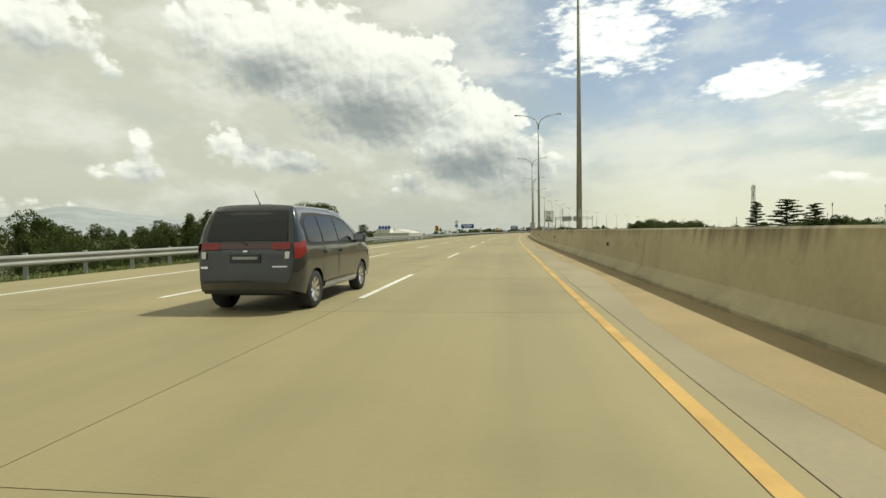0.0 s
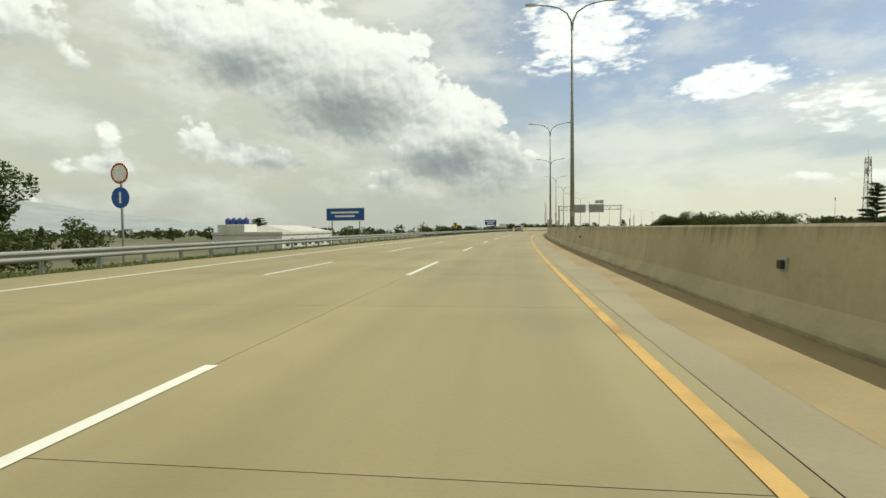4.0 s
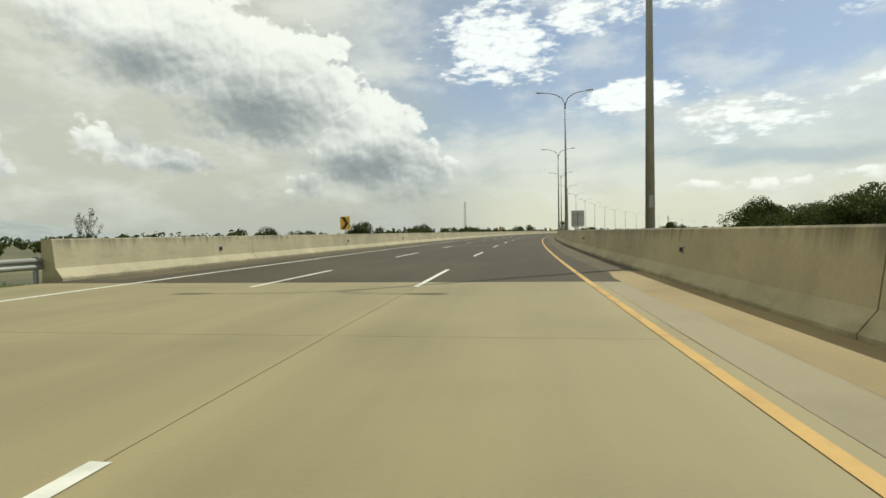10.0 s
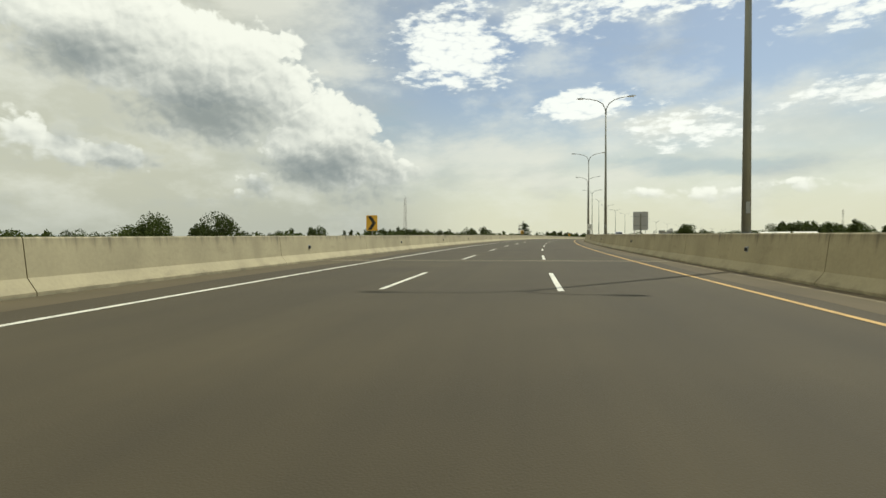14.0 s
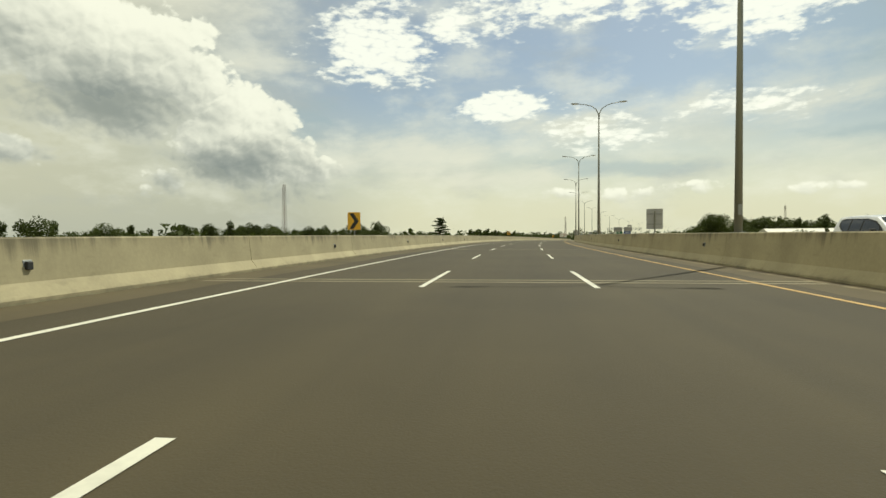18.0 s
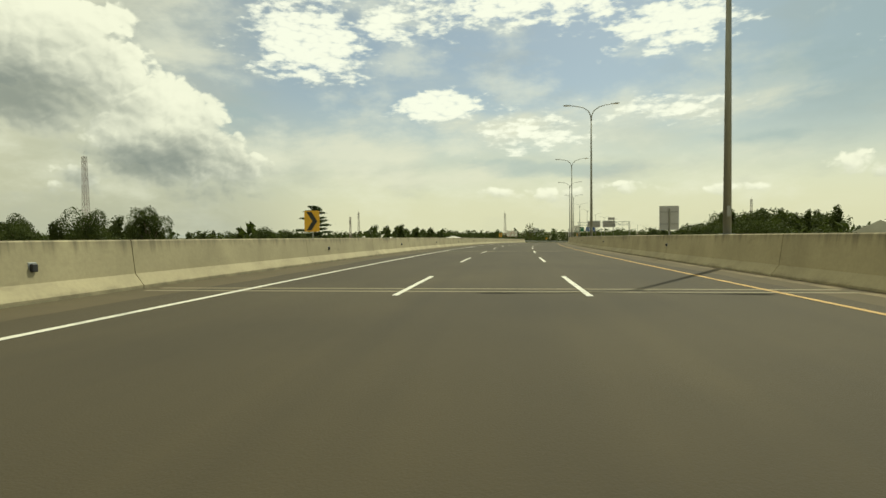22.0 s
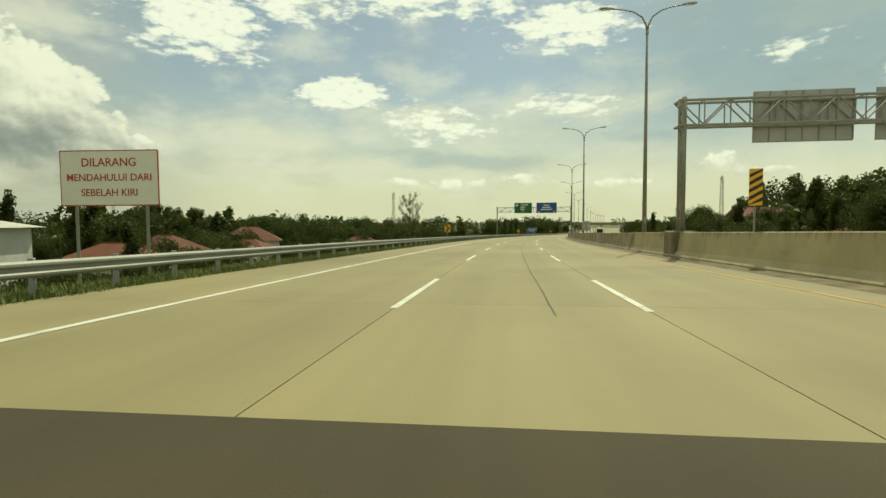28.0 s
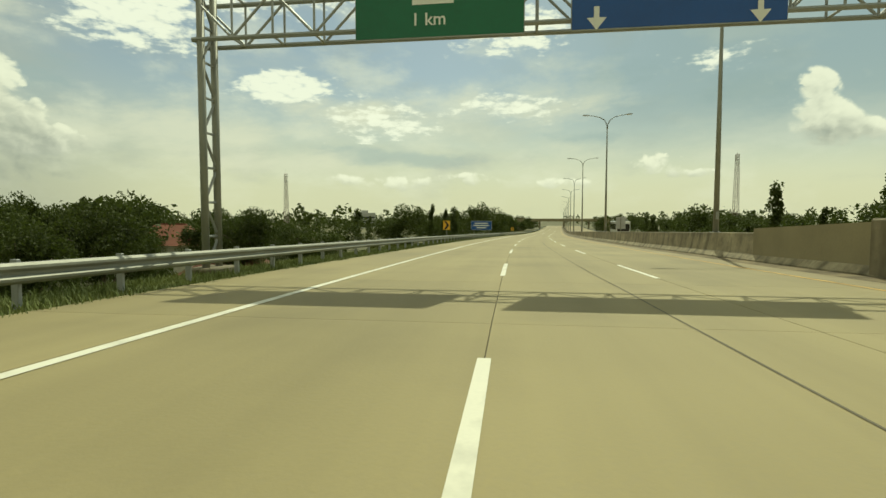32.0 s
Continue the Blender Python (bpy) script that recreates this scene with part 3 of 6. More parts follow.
def lettering(text, size, mat, parent, x, y, z, name="lettering", label=""):
    cu = bpy.data.curves.new(name, "FONT")
    cu.body, cu.size, cu.align_x, cu.align_y, cu.extrude, cu.offset = text, size, "CENTER", "CENTER", 0.003, size * 0.010
    tmp = new(name, cu)
    bpy.context.view_layer.update()
    me = bpy.data.meshes.new_from_object(tmp.evaluated_get(bpy.context.evaluated_depsgraph_get()))
    bpy.data.objects.remove(tmp)
    me.materials.clear()
    me.materials.append(mat)
    return part(name, me, mat, parent, label, m=pose(x, y, z, 90, 0, 0))


def quads(name, v, f, mat):
    """A mesh of loose four-cornered faces from arrays."""
    me = bpy.data.meshes.new(name)
    n = len(f)
    me.vertices.add(len(v))
    me.vertices.foreach_set("co", np.ascontiguousarray(v, dtype=np.float32).ravel())
    me.loops.add(4 * n)
    me.loops.foreach_set("vertex_index", np.ascontiguousarray(f, dtype=np.int32).ravel())
    me.polygons.add(n)
    me.polygons.foreach_set("loop_start", np.arange(0, 4 * n, 4, dtype=np.int32))
    me.update(calc_edges=True)
    me.materials.append(mat)
    return me


# ---- road, verges, ground ----
CONC, ASPH, FAR = (-118.0, 268.0), (268.0, 734.0), (734.0, 1400.0)
LEFT_EDGE, RIGHT_EDGE = -9.5, 5.25
road_bed = tagged(new("road", mesh_of("road", strip(-118, 1400, [(RIGHT_EDGE + 0.6, -0.03), (LEFT_EDGE - 0.3, -0.03), (LEFT_EDGE - 0.3, -0.8)]), M["joint"])),
                  "toll road carriageway of pale concrete slabs and dark asphalt", "road", kind="structure")
ASPH_SECTION = [(RIGHT_EDGE + 0.3, 0), (2.0, 0.0), (-3.6, 0.0), (LEFT_EDGE - 0.3, 0)]
part("asphalt_surface", lanes(strip(ASPH[0], ASPH[1], ASPH_SECTION, 4.0), ASPH[0], ASPH[1], ASPH_SECTION, math.ceil((ASPH[1] - ASPH[0]) / 4.0)), M["asphalt"], road_bed, "dark worn asphalt bridge surface")
part("inner_shoulder", strip(CONC[0], CONC[1] - 0.02, [(RIGHT_EDGE + 0.3, 0), (3.75, 0)], 4.0), M["shoulder"], road_bed, "dusty concrete inner shoulder")
part("inner_shoulder", strip(FAR[0] + 0.02, FAR[1], [(RIGHT_EDGE + 0.3, 0), (3.75, 0)], 4.0), M["shoulder"], road_bed, "dusty concrete inner shoulder")

# painted lines lie 4 mm on the road
PAINT = 0.006
part("edge_line", strip(-118, 1400, [(-7.05, PAINT), (-7.2, PAINT)], 3.0), M["white"], road_bed, "solid white edge line")
part("median_line", strip(-118, 734, [(3.6, PAINT), (3.48, PAINT)], 3.0), M["yellow"], road_bed, "solid yellow line along the median")
part("median_line", strip(734, 1400, [(3.62, PAINT), (3.5, PAINT)], 3.0), M["yellow"], road_bed, "faint yellow line along the median")
DASHES = [8.4 + 12.93 * k for k in range(-9, 56)] + [803.5 + 13.0 * k for k in range(-5, 40)]
for u in (0.0, -3.6):
    for s in DASHES:
        part("lane_dash", strip(s, s + 4.8, [(u + 0.06, PAINT), (u - 0.06, PAINT)], 2.4), M["white"], road_bed)

part("gutter_dirt", strip(737, 1380, [(5.24, 0.03), (5.05, 0.012), (4.55, 0.003)], 3.0), M["dirt"], road_bed, "dark dirt and weeds at the foot of the median barrier")
part("gutter_dirt", strip(300, 733, [(5.24, 0.02), (5.1, 0.008), (4.85, 0.003)], 3.0), M["dirt"], road_bed, "brown dirt at the foot of the median barrier")

# brown dust on the asphalt beside the walls
for side, inner, outer, seed in ((1, 4.15, 5.2, 0.0), (-1, -8.3, -9.63, 40.0)):
    bm = bmesh.new()
    prev = None
    for i in range(0, 310):
        s = 269 + i * 1.5
        w = inner + side * (0.28 * noise.noise(Vector((s * 0.09, seed, 0))) + 0.14 * noise.noise(Vector((s * 0.45, seed, 5))))
        cur = [bm.verts.new(road(s, w, 0.0012)), bm.verts.new(road(s, outer, 0.0022))]
        if prev:
            bm.faces.new((prev[0], prev[1], cur[1], cur[0]) if side < 0 else (prev[1], prev[0], cur[0], cur[1]))
        prev = cur
    part("shoulder_dust", bm, M["dusty"], road_bed, "brown dust on the asphalt shoulder")

# bridge joints: two pale strips with a dark gap
for s in (299, 342, 382, 430, 475, 502, 528, 556, 578, 607, 637, 685):
    for d in (0.0, 0.55):
        part("expansion_joint", strip(s + d, s + d + 0.16, [(RIGHT_EDGE - 0.2, 0.004), (LEFT_EDGE + 0.2, 0.004)], 1.0), M["barrier"], road_bed, "pale concrete bridge joint strip")

# drifted sand along the median
bm = bmesh.new()
rng = random.Random(5)
prev = None
for i in range(0, 190):
    s = -60 + i * 1.75
    w = 0.55 + 0.45 * noise.noise(Vector((s * 0.11, 0, 0))) + 0.25 * noise.noise(Vector((s * 0.5, 3, 0)))
    pr = [bm.verts.new(road(s, RIGHT_EDGE + 0.1, 0.012)), bm.verts.new(road(s, RIGHT_EDGE - 0.25 - max(0.05, w) * 0.5, 0.012)), bm.verts.new(road(s, RIGHT_EDGE - 0.35 - max(0.1, w), 0.001))]
    if prev:
        bm.faces.new((prev[0], prev[1], pr[1], pr[0]))
        bm.faces.new((prev[1], prev[2], pr[2], pr[1]))
    prev = pr
tagged(new("sand_drift", mesh_of("sand_drift", bm, M["sand"])), "orange-brown sand drifted along the foot of the median barrier", "sand", kind="stuff")

# other carriageway beyond the median
tagged(new("road_opposite", mesh_of("road_opposite", strip(-118, 1400, [(21.9, -0.6), (21.9, 0), (12, 0.0), (6.2, 0)], 6.0), M["shoulder"])), "concrete carriageway for the other direction", "road", kind="structure")

# bank on either side, down to the plain
tagged(new("verge_left", mesh_of("verge_left", strip(-118, 1400, [(-9.75, -0.04), (-11.0, -0.1), (-12.4, -0.25), (-15.5, -2.0), (-26, -9.5), (-27, -12)], 6.0), M["soil"])), "grassy bank beside the road", "bank", kind="structure")
tagged(new("verge_right", mesh_of("verge_right", strip(-118, 1400, [(34, -10), (33, -8), (24, -0.5), (21.8, -0.1)], 6.0), M["soil"])), "grassy bank beyond the other carriageway", "bank", kind="structure")


def ground_z(x, y):
    t = min(1.0, max(0.0, ((0.6 * x + 0.8 * y) - 480) / 420))
    return -6.6 - 6.5 * t * t * (3 - 2 * t) + 0.5 * noise.noise(Vector((x * 0.008, y * 0.008, 0)))


bm = bmesh.new()
NG = 90
ax = [math.copysign(abs(q) ** 2.2, q) * 4000 for q in np.linspace(-1, 1, NG)]
gv = [[bm.verts.new((x + 200, y + 450, ground_z(x + 200, y + 450))) for x in ax] for y in ax]
for j in range(NG - 1):
    for i in range(NG - 1):
        bm.faces.new((gv[j][i], gv[j][i + 1], gv[j + 1][i + 1], gv[j + 1][i]))
tagged(new("ground", mesh_of("ground", bm, M["ground"], True)), "low green plain round the raised road", "ground", kind="structure")

# ---- barriers ----
MEDIAN = [(5.22, 0.0), (5.22, 0.07), (5.40, 0.30), (5.50, 1.08), (5.53, 1.11), (5.97, 1.11), (6.0, 1.08), (6.10, 0.30), (6.28, 0.07), (6.28, 0.0)]
PARAPET = [(-9.65, 0.0), (-9.65, 0.08), (-9.85, 0.34), (-9.93, 1.08), (-9.96, 1.11), (-10.22, 1.11), (-10.25, 1.08), (-10.25, -0.6)]


def barrier(name, s0, s1, profile, length, mat, label):
    ob = thing(name, Matrix.Identity(4), label, "barrier", kind="structure")
    s = s0
    while s < s1 - 0.1:
        e = min(s + length, s1)
        bm = strip(s + 0.012, e - 0.012, profile, 3.0, closed=True)
        lay = bm.verts.layers.float_vector.new("wall_place")
        bm.verts.ensure_lookup_table()
        k = len(profile)
        n = len(bm.verts) // k - 1
        for i in range(n + 1):
            for j in range(k):
                bm.verts[i * k + j][lay] = (s + (e - s) * i / n, profile[j][1], 0)
        part("barrier_panel", bm, mat, ob)
        s = e
    return ob


barrier("median_barrier", -118, 764, MEDIAN, 10.0, M["barrier"], "long cast concrete median barrier with sloped foot")
barrier("median_barrier", 764, 1400, [(u, z * 0.97) for u, z in MEDIAN], 6.0, M["old_barrier"], "weathered concrete median barrier streaked with dark stains")
barrier("bridge_parapet", 268.5, 736, PARAPET, 10.0, M["barrier"], "pale concrete bridge parapet with lighter sloped foot")
barrier("outer_parapet", 268.5, 736, [(12.4 - u, z) for u, z in PARAPET][::-1], 20.0, M["barrier"], "concrete parapet beyond the other carriageway")

# small drain and bolt boxes along the barrier faces
for i, s in enumerate(range(276, 734, 15)):
    ob = thing("drain_outlet", at(s, -9.89, 0.62), "small dark drain outlet on the bridge parapet", "drain", "parapet outlets")
    bm = boxed(-0.02, 0.07, -0.06, 0.06, -0.07, 0.07, bevel=0.012)
    part("cover", bm, M["plastic"], ob)
    part("flange", boxed(-0.03, 0.012, -0.09, 0.09, -0.1, 0.1, bevel=0.01), M["dull"], ob)
for i, s in enumerate(range(-20, 740, 18)):
    ob = thing("drain_outlet", at(s, 5.44, 0.66), "small dark outlet on the median barrier", "drain", "median outlets")
    part("cover", boxed(-0.06, 0.02, -0.05, 0.05, -0.05, 0.05, bevel=0.012), M["plastic"], ob)
    part("flange", boxed(-0.015, 0.03, -0.08, 0.08, -0.08, 0.08, bevel=0.01), M["dull"], ob)


# ---- guard rails ----
def wbeam(u, z):
    """The folded section of a rail, towards the road (+u)."""
    pts = [(0.0, 0.155), (0.025, 0.15), (0.075, 0.11), (0.08, 0.07), (0.03, 0.02), (0.03, -0.02), (0.08, -0.07), (0.075, -0.11), (0.025, -0.15), (0.0, -0.155)]
    back = [(x - 0.012, y) for x, y in pts[::-1]]
    return [(u + x, z + y) for x, y in pts + back]


def guard_rail(s0, s1, u, label):
    ob = thing("guard_rail", Matrix.Identity(4), label, "guard rail", kind="structure")
    s = s0
    while s < s1 - 1:
        e = min(s + 8.0, s1)
        part("rail_beam", strip(s, e + 0.1, wbeam(u, 0.47), 4.0, closed=True), M["steel"], ob)
        s = e
    s = s0 + 0.5
    post = boxed(-0.06, 0.06, -0.035, 0.035, -0.5, 0.66, bevel=0.008)
    post = mesh_of("rail_post", post, M["dull"])
    block = mesh_of("spacer", boxed(-0.0, 0.12, -0.05, 0.05, 0.33, 0.61, bevel=0.008), M["dull"])
    while s < s1:
        p = part("rail_post", post, None, ob, m=at(s, u - 0.18))
        b = part("spacer", block, None, p, m=pose(0.06, 0, 0))
        s += 2.0 if -20 < s < 280 or 730 < s < 960 else 4.0
    return ob


guard_rail(-118, 270, -10.25, "galvanised corrugated steel guard rail on short posts")
guard_rail(735, 1390, -10.3, "galvanised corrugated steel guard rail on short posts above grass")
guard_rail(-118, 262, 22.3, "galvanised guard rail beyond the other carriageway")
guard_rail(740, 1390, 22.3, "galvanised guard rail beyond the other carriageway")

# ---- grass along the verge ----
def grass_band(s0, s1, u0, u1, count, hmin, hmax, seed):
    r = np.random.default_rng(seed)
    s, u = s0 + (s1 - s0) * r.random(count), u0 + (u1 - u0) * r.random(count)
    clump = np.sin(s * 1.7 + 2.0 * np.sin(u * 3.0)) * 0.5 + 0.5
    hd = np.interp(s, _sg, _hg)
    p = np.stack([np.interp(s, _sg, _X) + u * np.cos(hd), np.interp(s, _sg, _Y) + u * np.sin(hd), np.interp(s, _sg, _Z) + np.where(u > -11.6, -0.07, -0.22)], axis=1)
    h = (hmin + (hmax - hmin) * r.random(count) ** 2 * (0.4 + 0.6 * clump))[:, None]
    t = r.random(count) * 6.283
    d = np.stack([np.cos(t), np.sin(t), np.zeros(count)], axis=1)
    w = np.stack([-d[:, 1], d[:, 0], np.zeros(count)], axis=1) * (0.008 + 0.012 * r.random(count))[:, None]
    tip = p + d * h * (0.2 + 0.5 * r.random(count))[:, None] + np.array([0, 0, 1.0]) * h
    v = np.stack([p - w, p + w, tip + w * 0.25, tip - w * 0.25], axis=1).reshape(-1, 3)
    me = quads("verge_grass", v, np.arange(4 * count).reshape(-1, 4), M["grass"])
    return tagged(new("verge_grass", me), "rough green and straw grass along the guard rail", "grass", kind="stuff")


grass_band(736, 960, -12.4, -9.55, 230000, 0.05, 0.20, 11)
grass_band(960, 1200, -12.4, -9.55, 80000, 0.05, 0.22, 12)
grass_band(-60, 268, -12.6, -9.8, 170000, 0.04, 0.18, 13)

# ---- lamp posts on the median ----
def lamp_post(m):
    ob = thing("street_lamp", m, "tall grey steel lamp post with two curved arms on the median", "street lamp", "median lamp posts")
    part("base_plate", boxed(-0.2, 0.2, -0.2, 0.2, 0.0, 0.03, bevel=0.008), M["dull"], ob)
    part("pole", rod(bmesh.new(), (0, 0, 0.03), (0, 0, 11.5), 0.135, 0.06, 10), M["steel"], ob, smooth=True)
    part("access_door", boxed(-0.06, 0.06, -0.14, -0.115, 0.6, 0.95, bevel=0.01), M["dull"], ob)
    part("collar", rod(bmesh.new(), (0, 0, 11.35), (0, 0, 11.6), 0.085, 0.085, 10), M["dull"], ob)
    for q in (-1, 1):
        pts = [(0, 0, 11.5), (q * 0.06, 0, 11.9), (q * 0.28, 0, 12.36), (q * 0.75, 0, 12.68), (q * 1.3, 0, 12.84), (q * 1.95, 0, 12.93)]
        arm = part("arm", tube(bmesh.new(), pts, [0.05, 0.05, 0.045, 0.042, 0.038, 0.035], 7), M["steel"], ob, smooth=True)
        bm = bmesh.new()
        pr = [(1.85, 0.05, 0.03), (2.0, 0.10, 0.06), (2.3, 0.15, 0.075), (2.55, 0.14, 0.06), (2.68, 0.08, 0.03)]
        rows = []
        for x, w, h in pr:
            z = 12.93 + (x - 1.95) * 0.07
            rows.append([bm.verts.new((q * x, y, zz)) for y, zz in ((-w, z - 0.02), (-w * 0.6, z + h), (w * 0.6, z + h), (w, z - 0.02))])
        for a, b in zip(rows, rows[1:]):
            for i in range(4):
                bm.faces.new((a[i], a[(i + 1) % 4], b[(i + 1) % 4], b[i]))
        bm.faces.new(rows[0])
        bm.faces.new(rows[-1][::-1])
        bmesh.ops.recalc_face_normals(bm, faces=bm.faces)
        head = part("lamp_head", bm, M["lamp"], ob)
        part("lens", boxed(min(q * 2.05, q * 2.55), max(q * 2.05, q * 2.55), -0.1, 0.1, 12.895, 12.925, bevel=0.008), M["clear"], head)
    return ob


def lamp_s(k):
    s = 24.7 + 35.15 * k
    return s + float(np.interp(s, [60, 165, 250, 340, 500, 622, 700], [0.0, 1.5, 1.4, 0.9, 0.0, -1.3, 0.0]))


first_lamp = lamp_post(at(lamp_s(-3), 5.75, 1.09))
for k in range(-2, 38):
    copy_thing(first_lamp, at(lamp_s(k), 5.75, 1.09 if lamp_s(k) < 734 else 1.06))

# camera cabinet on one post
cab = thing("traffic_camera_box", at(lamp_s(6), 5.75, 4.45), "cream metal camera box strapped to a lamp post", "camera box")
part("housing", boxed(-0.32, 0.32, -0.52, -0.13, -0.38, 0.3, bevel=0.03), M["cabinet"], cab)
part("sun_shield", boxed(-0.37, 0.37, -0.6, -0.1, 0.32, 0.36, bevel=0.01), M["cabinet"], cab)
for z in (-0.22, 0.2):
    part("strap", rod(bmesh.new(), (0, 0, z - 0.03), (0, 0, z + 0.03), 0.15, 0.15, 12), M["dull"], cab)
part("cable", tube(bmesh.new(), [(0.05, -0.2, -0.38), (0.07, -0.2, -0.6), (0.02, -0.15, -1.2), (0.0, -0.14, -3.0)], [0.018] * 4, 6), M["plastic"], cab)


# ---- signs ----
def posts(ob, xs, z0, z1, r=0.04, y=0.05):
    for x in xs:
        part("post", rod(bmesh.new(), (x, y, z0), (x, y, z1), r, r, 8), M["steel"], ob)


def bars(ob, rows, mat, z0, dz, h, y=-0.016):
    """Writing too small to read, as plain bars."""
    for i, (x0, x1) in enumerate(rows):
        part("writing_bar", boxed(x0, x1, y - 0.003, y, z0 - i * dz - h / 2, z0 - i * dz + h / 2), mat, ob)


def chevron(m, on_wall):
    ob = thing("chevron_sign", m, "yellow curve sign with a black chevron on a post", "road sign", "curve chevrons")
    z = 0.75 if on_wall else 1.75
    part("board", plate(0.72, 0.92, 0.02, 0.05, z), M["signyellow"], ob)
    bm = bmesh.new()
    for q in (1, -1):
        v = [bm.verts.new((x, -0.0145, z + q * w)) for x, w in ((-0.26, 0.41), (-0.02, 0.41), (0.27, 0.0), (0.03, 0.0))]
        f = bm.faces.new(v if q < 0 else v[::-1])
    part("chevron", bm, M["black"], ob, "black arrow head")
    posts(ob, (0,), -1.2 if not on_wall else 0.0, z + 0.3, 0.035)
    return ob


for s, u, w in ((93.3, -11.4, 0), (192.1, -10.9, 0), (291.1, -10.1, 1), (390.2, -10.1, 1), (489.5, -10.1, 1), (589.6, -10.1, 1), (690, -10.1, 1), (794.9, -10.9, 0), (895, -10.9, 0), (995, -10.9, 0)):
    chevron(at(s, u, 1.11 if w else -0.1, turn=-6), w)

# backs of the boards that face the other carriageway
for s in (93, 193, 293.3, 392.8, 492.8, 592.8, 692.8, 794, 893):
    ob = thing("rear_facing_sign", at(s, 5.75, 1.11), "plain grey back of a road sign on the median", "road sign", "sign backs on the median")
    part("board", plate(0.85, 1.1, 0.02, 0.04, 0.78), M["back"], ob)
    posts(ob, (0,), 0.0, 1.2, 0.04, y=-0.05)
    for z in (0.5, 1.05):
        part("rib", boxed(-0.4, 0.4, -0.045, -0.012, z - 0.025, z + 0.025), M["dull"], ob)

for i, (s, txt) in enumerate(((43.4, "26"), (244.1, "26"), (441, "25"), (642.2, "25"), (846.4, "25"))):
    ob = thing("distance_sign", at(s, 5.75, 1.11), "white kilometre sign with black border on the median", "road sign", "kilometre signs")
    part("board", plate(0.78, 0.92, 0.025, 0.07, 1.1), M["signwhite"], ob)
    part("border", plate(0.70, 0.84, 0.028, 0.06, 1.1), M["black"], ob)
    part("face", plate(0.65, 0.79, 0.032, 0.05, 1.1), M["signwhite"], ob)
    posts(ob, (0,), 0.0, 1.0, 0.05)
    part("foot", boxed(-0.12, 0.12, -0.07, 0.17, 0, 0.12, bevel=0.02), M["dull"], ob)
    lettering("KM", 0.2, M["black"], ob, 0, -0.022, 1.33)
    lettering(txt, 0.40, M["black"], ob, -0.02, -0.022, 1.02)
    if i in (0, 3):
        part("panel", boxed(-0.28, 0.28, -0.024, -0.017, 0.74, 0.84), M["green"], ob, "small green panel")

for s in (250.5, 748.6):
    ob = thing("hazard_marker", at(s, 5.75, 1.11), "hazard board with slanting black and yellow stripes", "road sign", "hazard markers")
    part("board", plate(0.4, 1.15, 0.02, 0.02, 1.4), M["signyellow"], ob)
    for k in range(5):
        bm = bmesh.new()
        z = 0.86 + k * 0.235
        bm.faces.new([bm.verts.new((x, -0.013, min(1.97, max(.83, w)))) for x, w in ((-0.2, z - 0.12), (0.2, z + 0.11), (0.2, z + 0.23), (-0.2, z))])
        part("stripe", bm, M["black"], ob)
    posts(ob, (0,), 0.0, 1.6, 0.035)


def board_sign(s, u, w, h, z, mat, rim, rows, bar_mat, label, turn=0.0, bar_h=0.16, dz=0.34):
    ob = thing("sign_board", at(s, u, -0.2, turn), label, "road sign")
    part("rim", plate(w, h, 0.025, 0.05, z + 0.2), rim, ob)
    part("board", plate(w - 0.08, h - 0.08, 0.032, 0.04, z + 0.2), mat, ob)
    posts(ob, (-w * 0.36, w * 0.36), -2.0, z + 0.2 + h * 0.45, 0.055, y=0.075)
    for q in (-0.3, 0.3):
        part("rib", boxed(-w / 2 + 0.05, w / 2 - 0.05, 0.013, 0.04, z + 0.2 + q * h - 0.03, z + 0.2 + q * h + 0.03), M["dull"], ob)
    if rows:
        bars(ob, rows, bar_mat, z + 0.2 + dz * (len(rows) - 1) / 2, dz, bar_h, y=-0.018)
    return ob


board_sign(144.5, -12.9, 3.7, 1.15, 2.45, M["blue"], M["signwhite"], [(-1.4, 1.3), (-1.0, 0.9)], M["signwhite"], "blue information board with white writing on two posts", turn=-4)
board_sign(242.6, -12.2, 3.3, 1.45, 2.6, M["blue"], M["signwhite"], [(-1.35, 1.25), (-0.9, 0.75)], M["signwhite"], "blue information board with two lines of white writing", turn=-4, bar_h=0.24, dz=0.5)
board_sign(256.8, -11.2, 2.1, 1.05, 1.75, M["signwhite"], M["black"], [(-0.5, 0.5), (-0.85, 0.85), (-0.6, 0.6)], M["dull"], "white notice board with dark writing beside the guard rail", turn=-4, bar_h=0.1, dz=0.24)
board_sign(950.4, -13.8, 4.4, 1.9, 2.2, M["blue"], M["signwhite"], [(-1.4, 1.4), (-1.7, 1.6), (-1.0, 1.0)], M["signwhite"], "blue information board with white writing among trees", turn=-4, bar_h=0.2, dz=0.46)
no_pass = board_sign(748.2, -16.2, 3.7, 2.0, 3.1, M["signwhite"], M["red"], [], None, "large white notice board with red border and red writing", turn=4)
for i, (txt, q) in enumerate((("DILARANG", 0.42), ("MENDAHULUI DARI", 0.36), ("SEBELAH KIRI", 0.36))):
    lettering(txt, q, M["red"], no_pass, 0, -0.022, 3.3 + 0.55 - 0.54 * i)

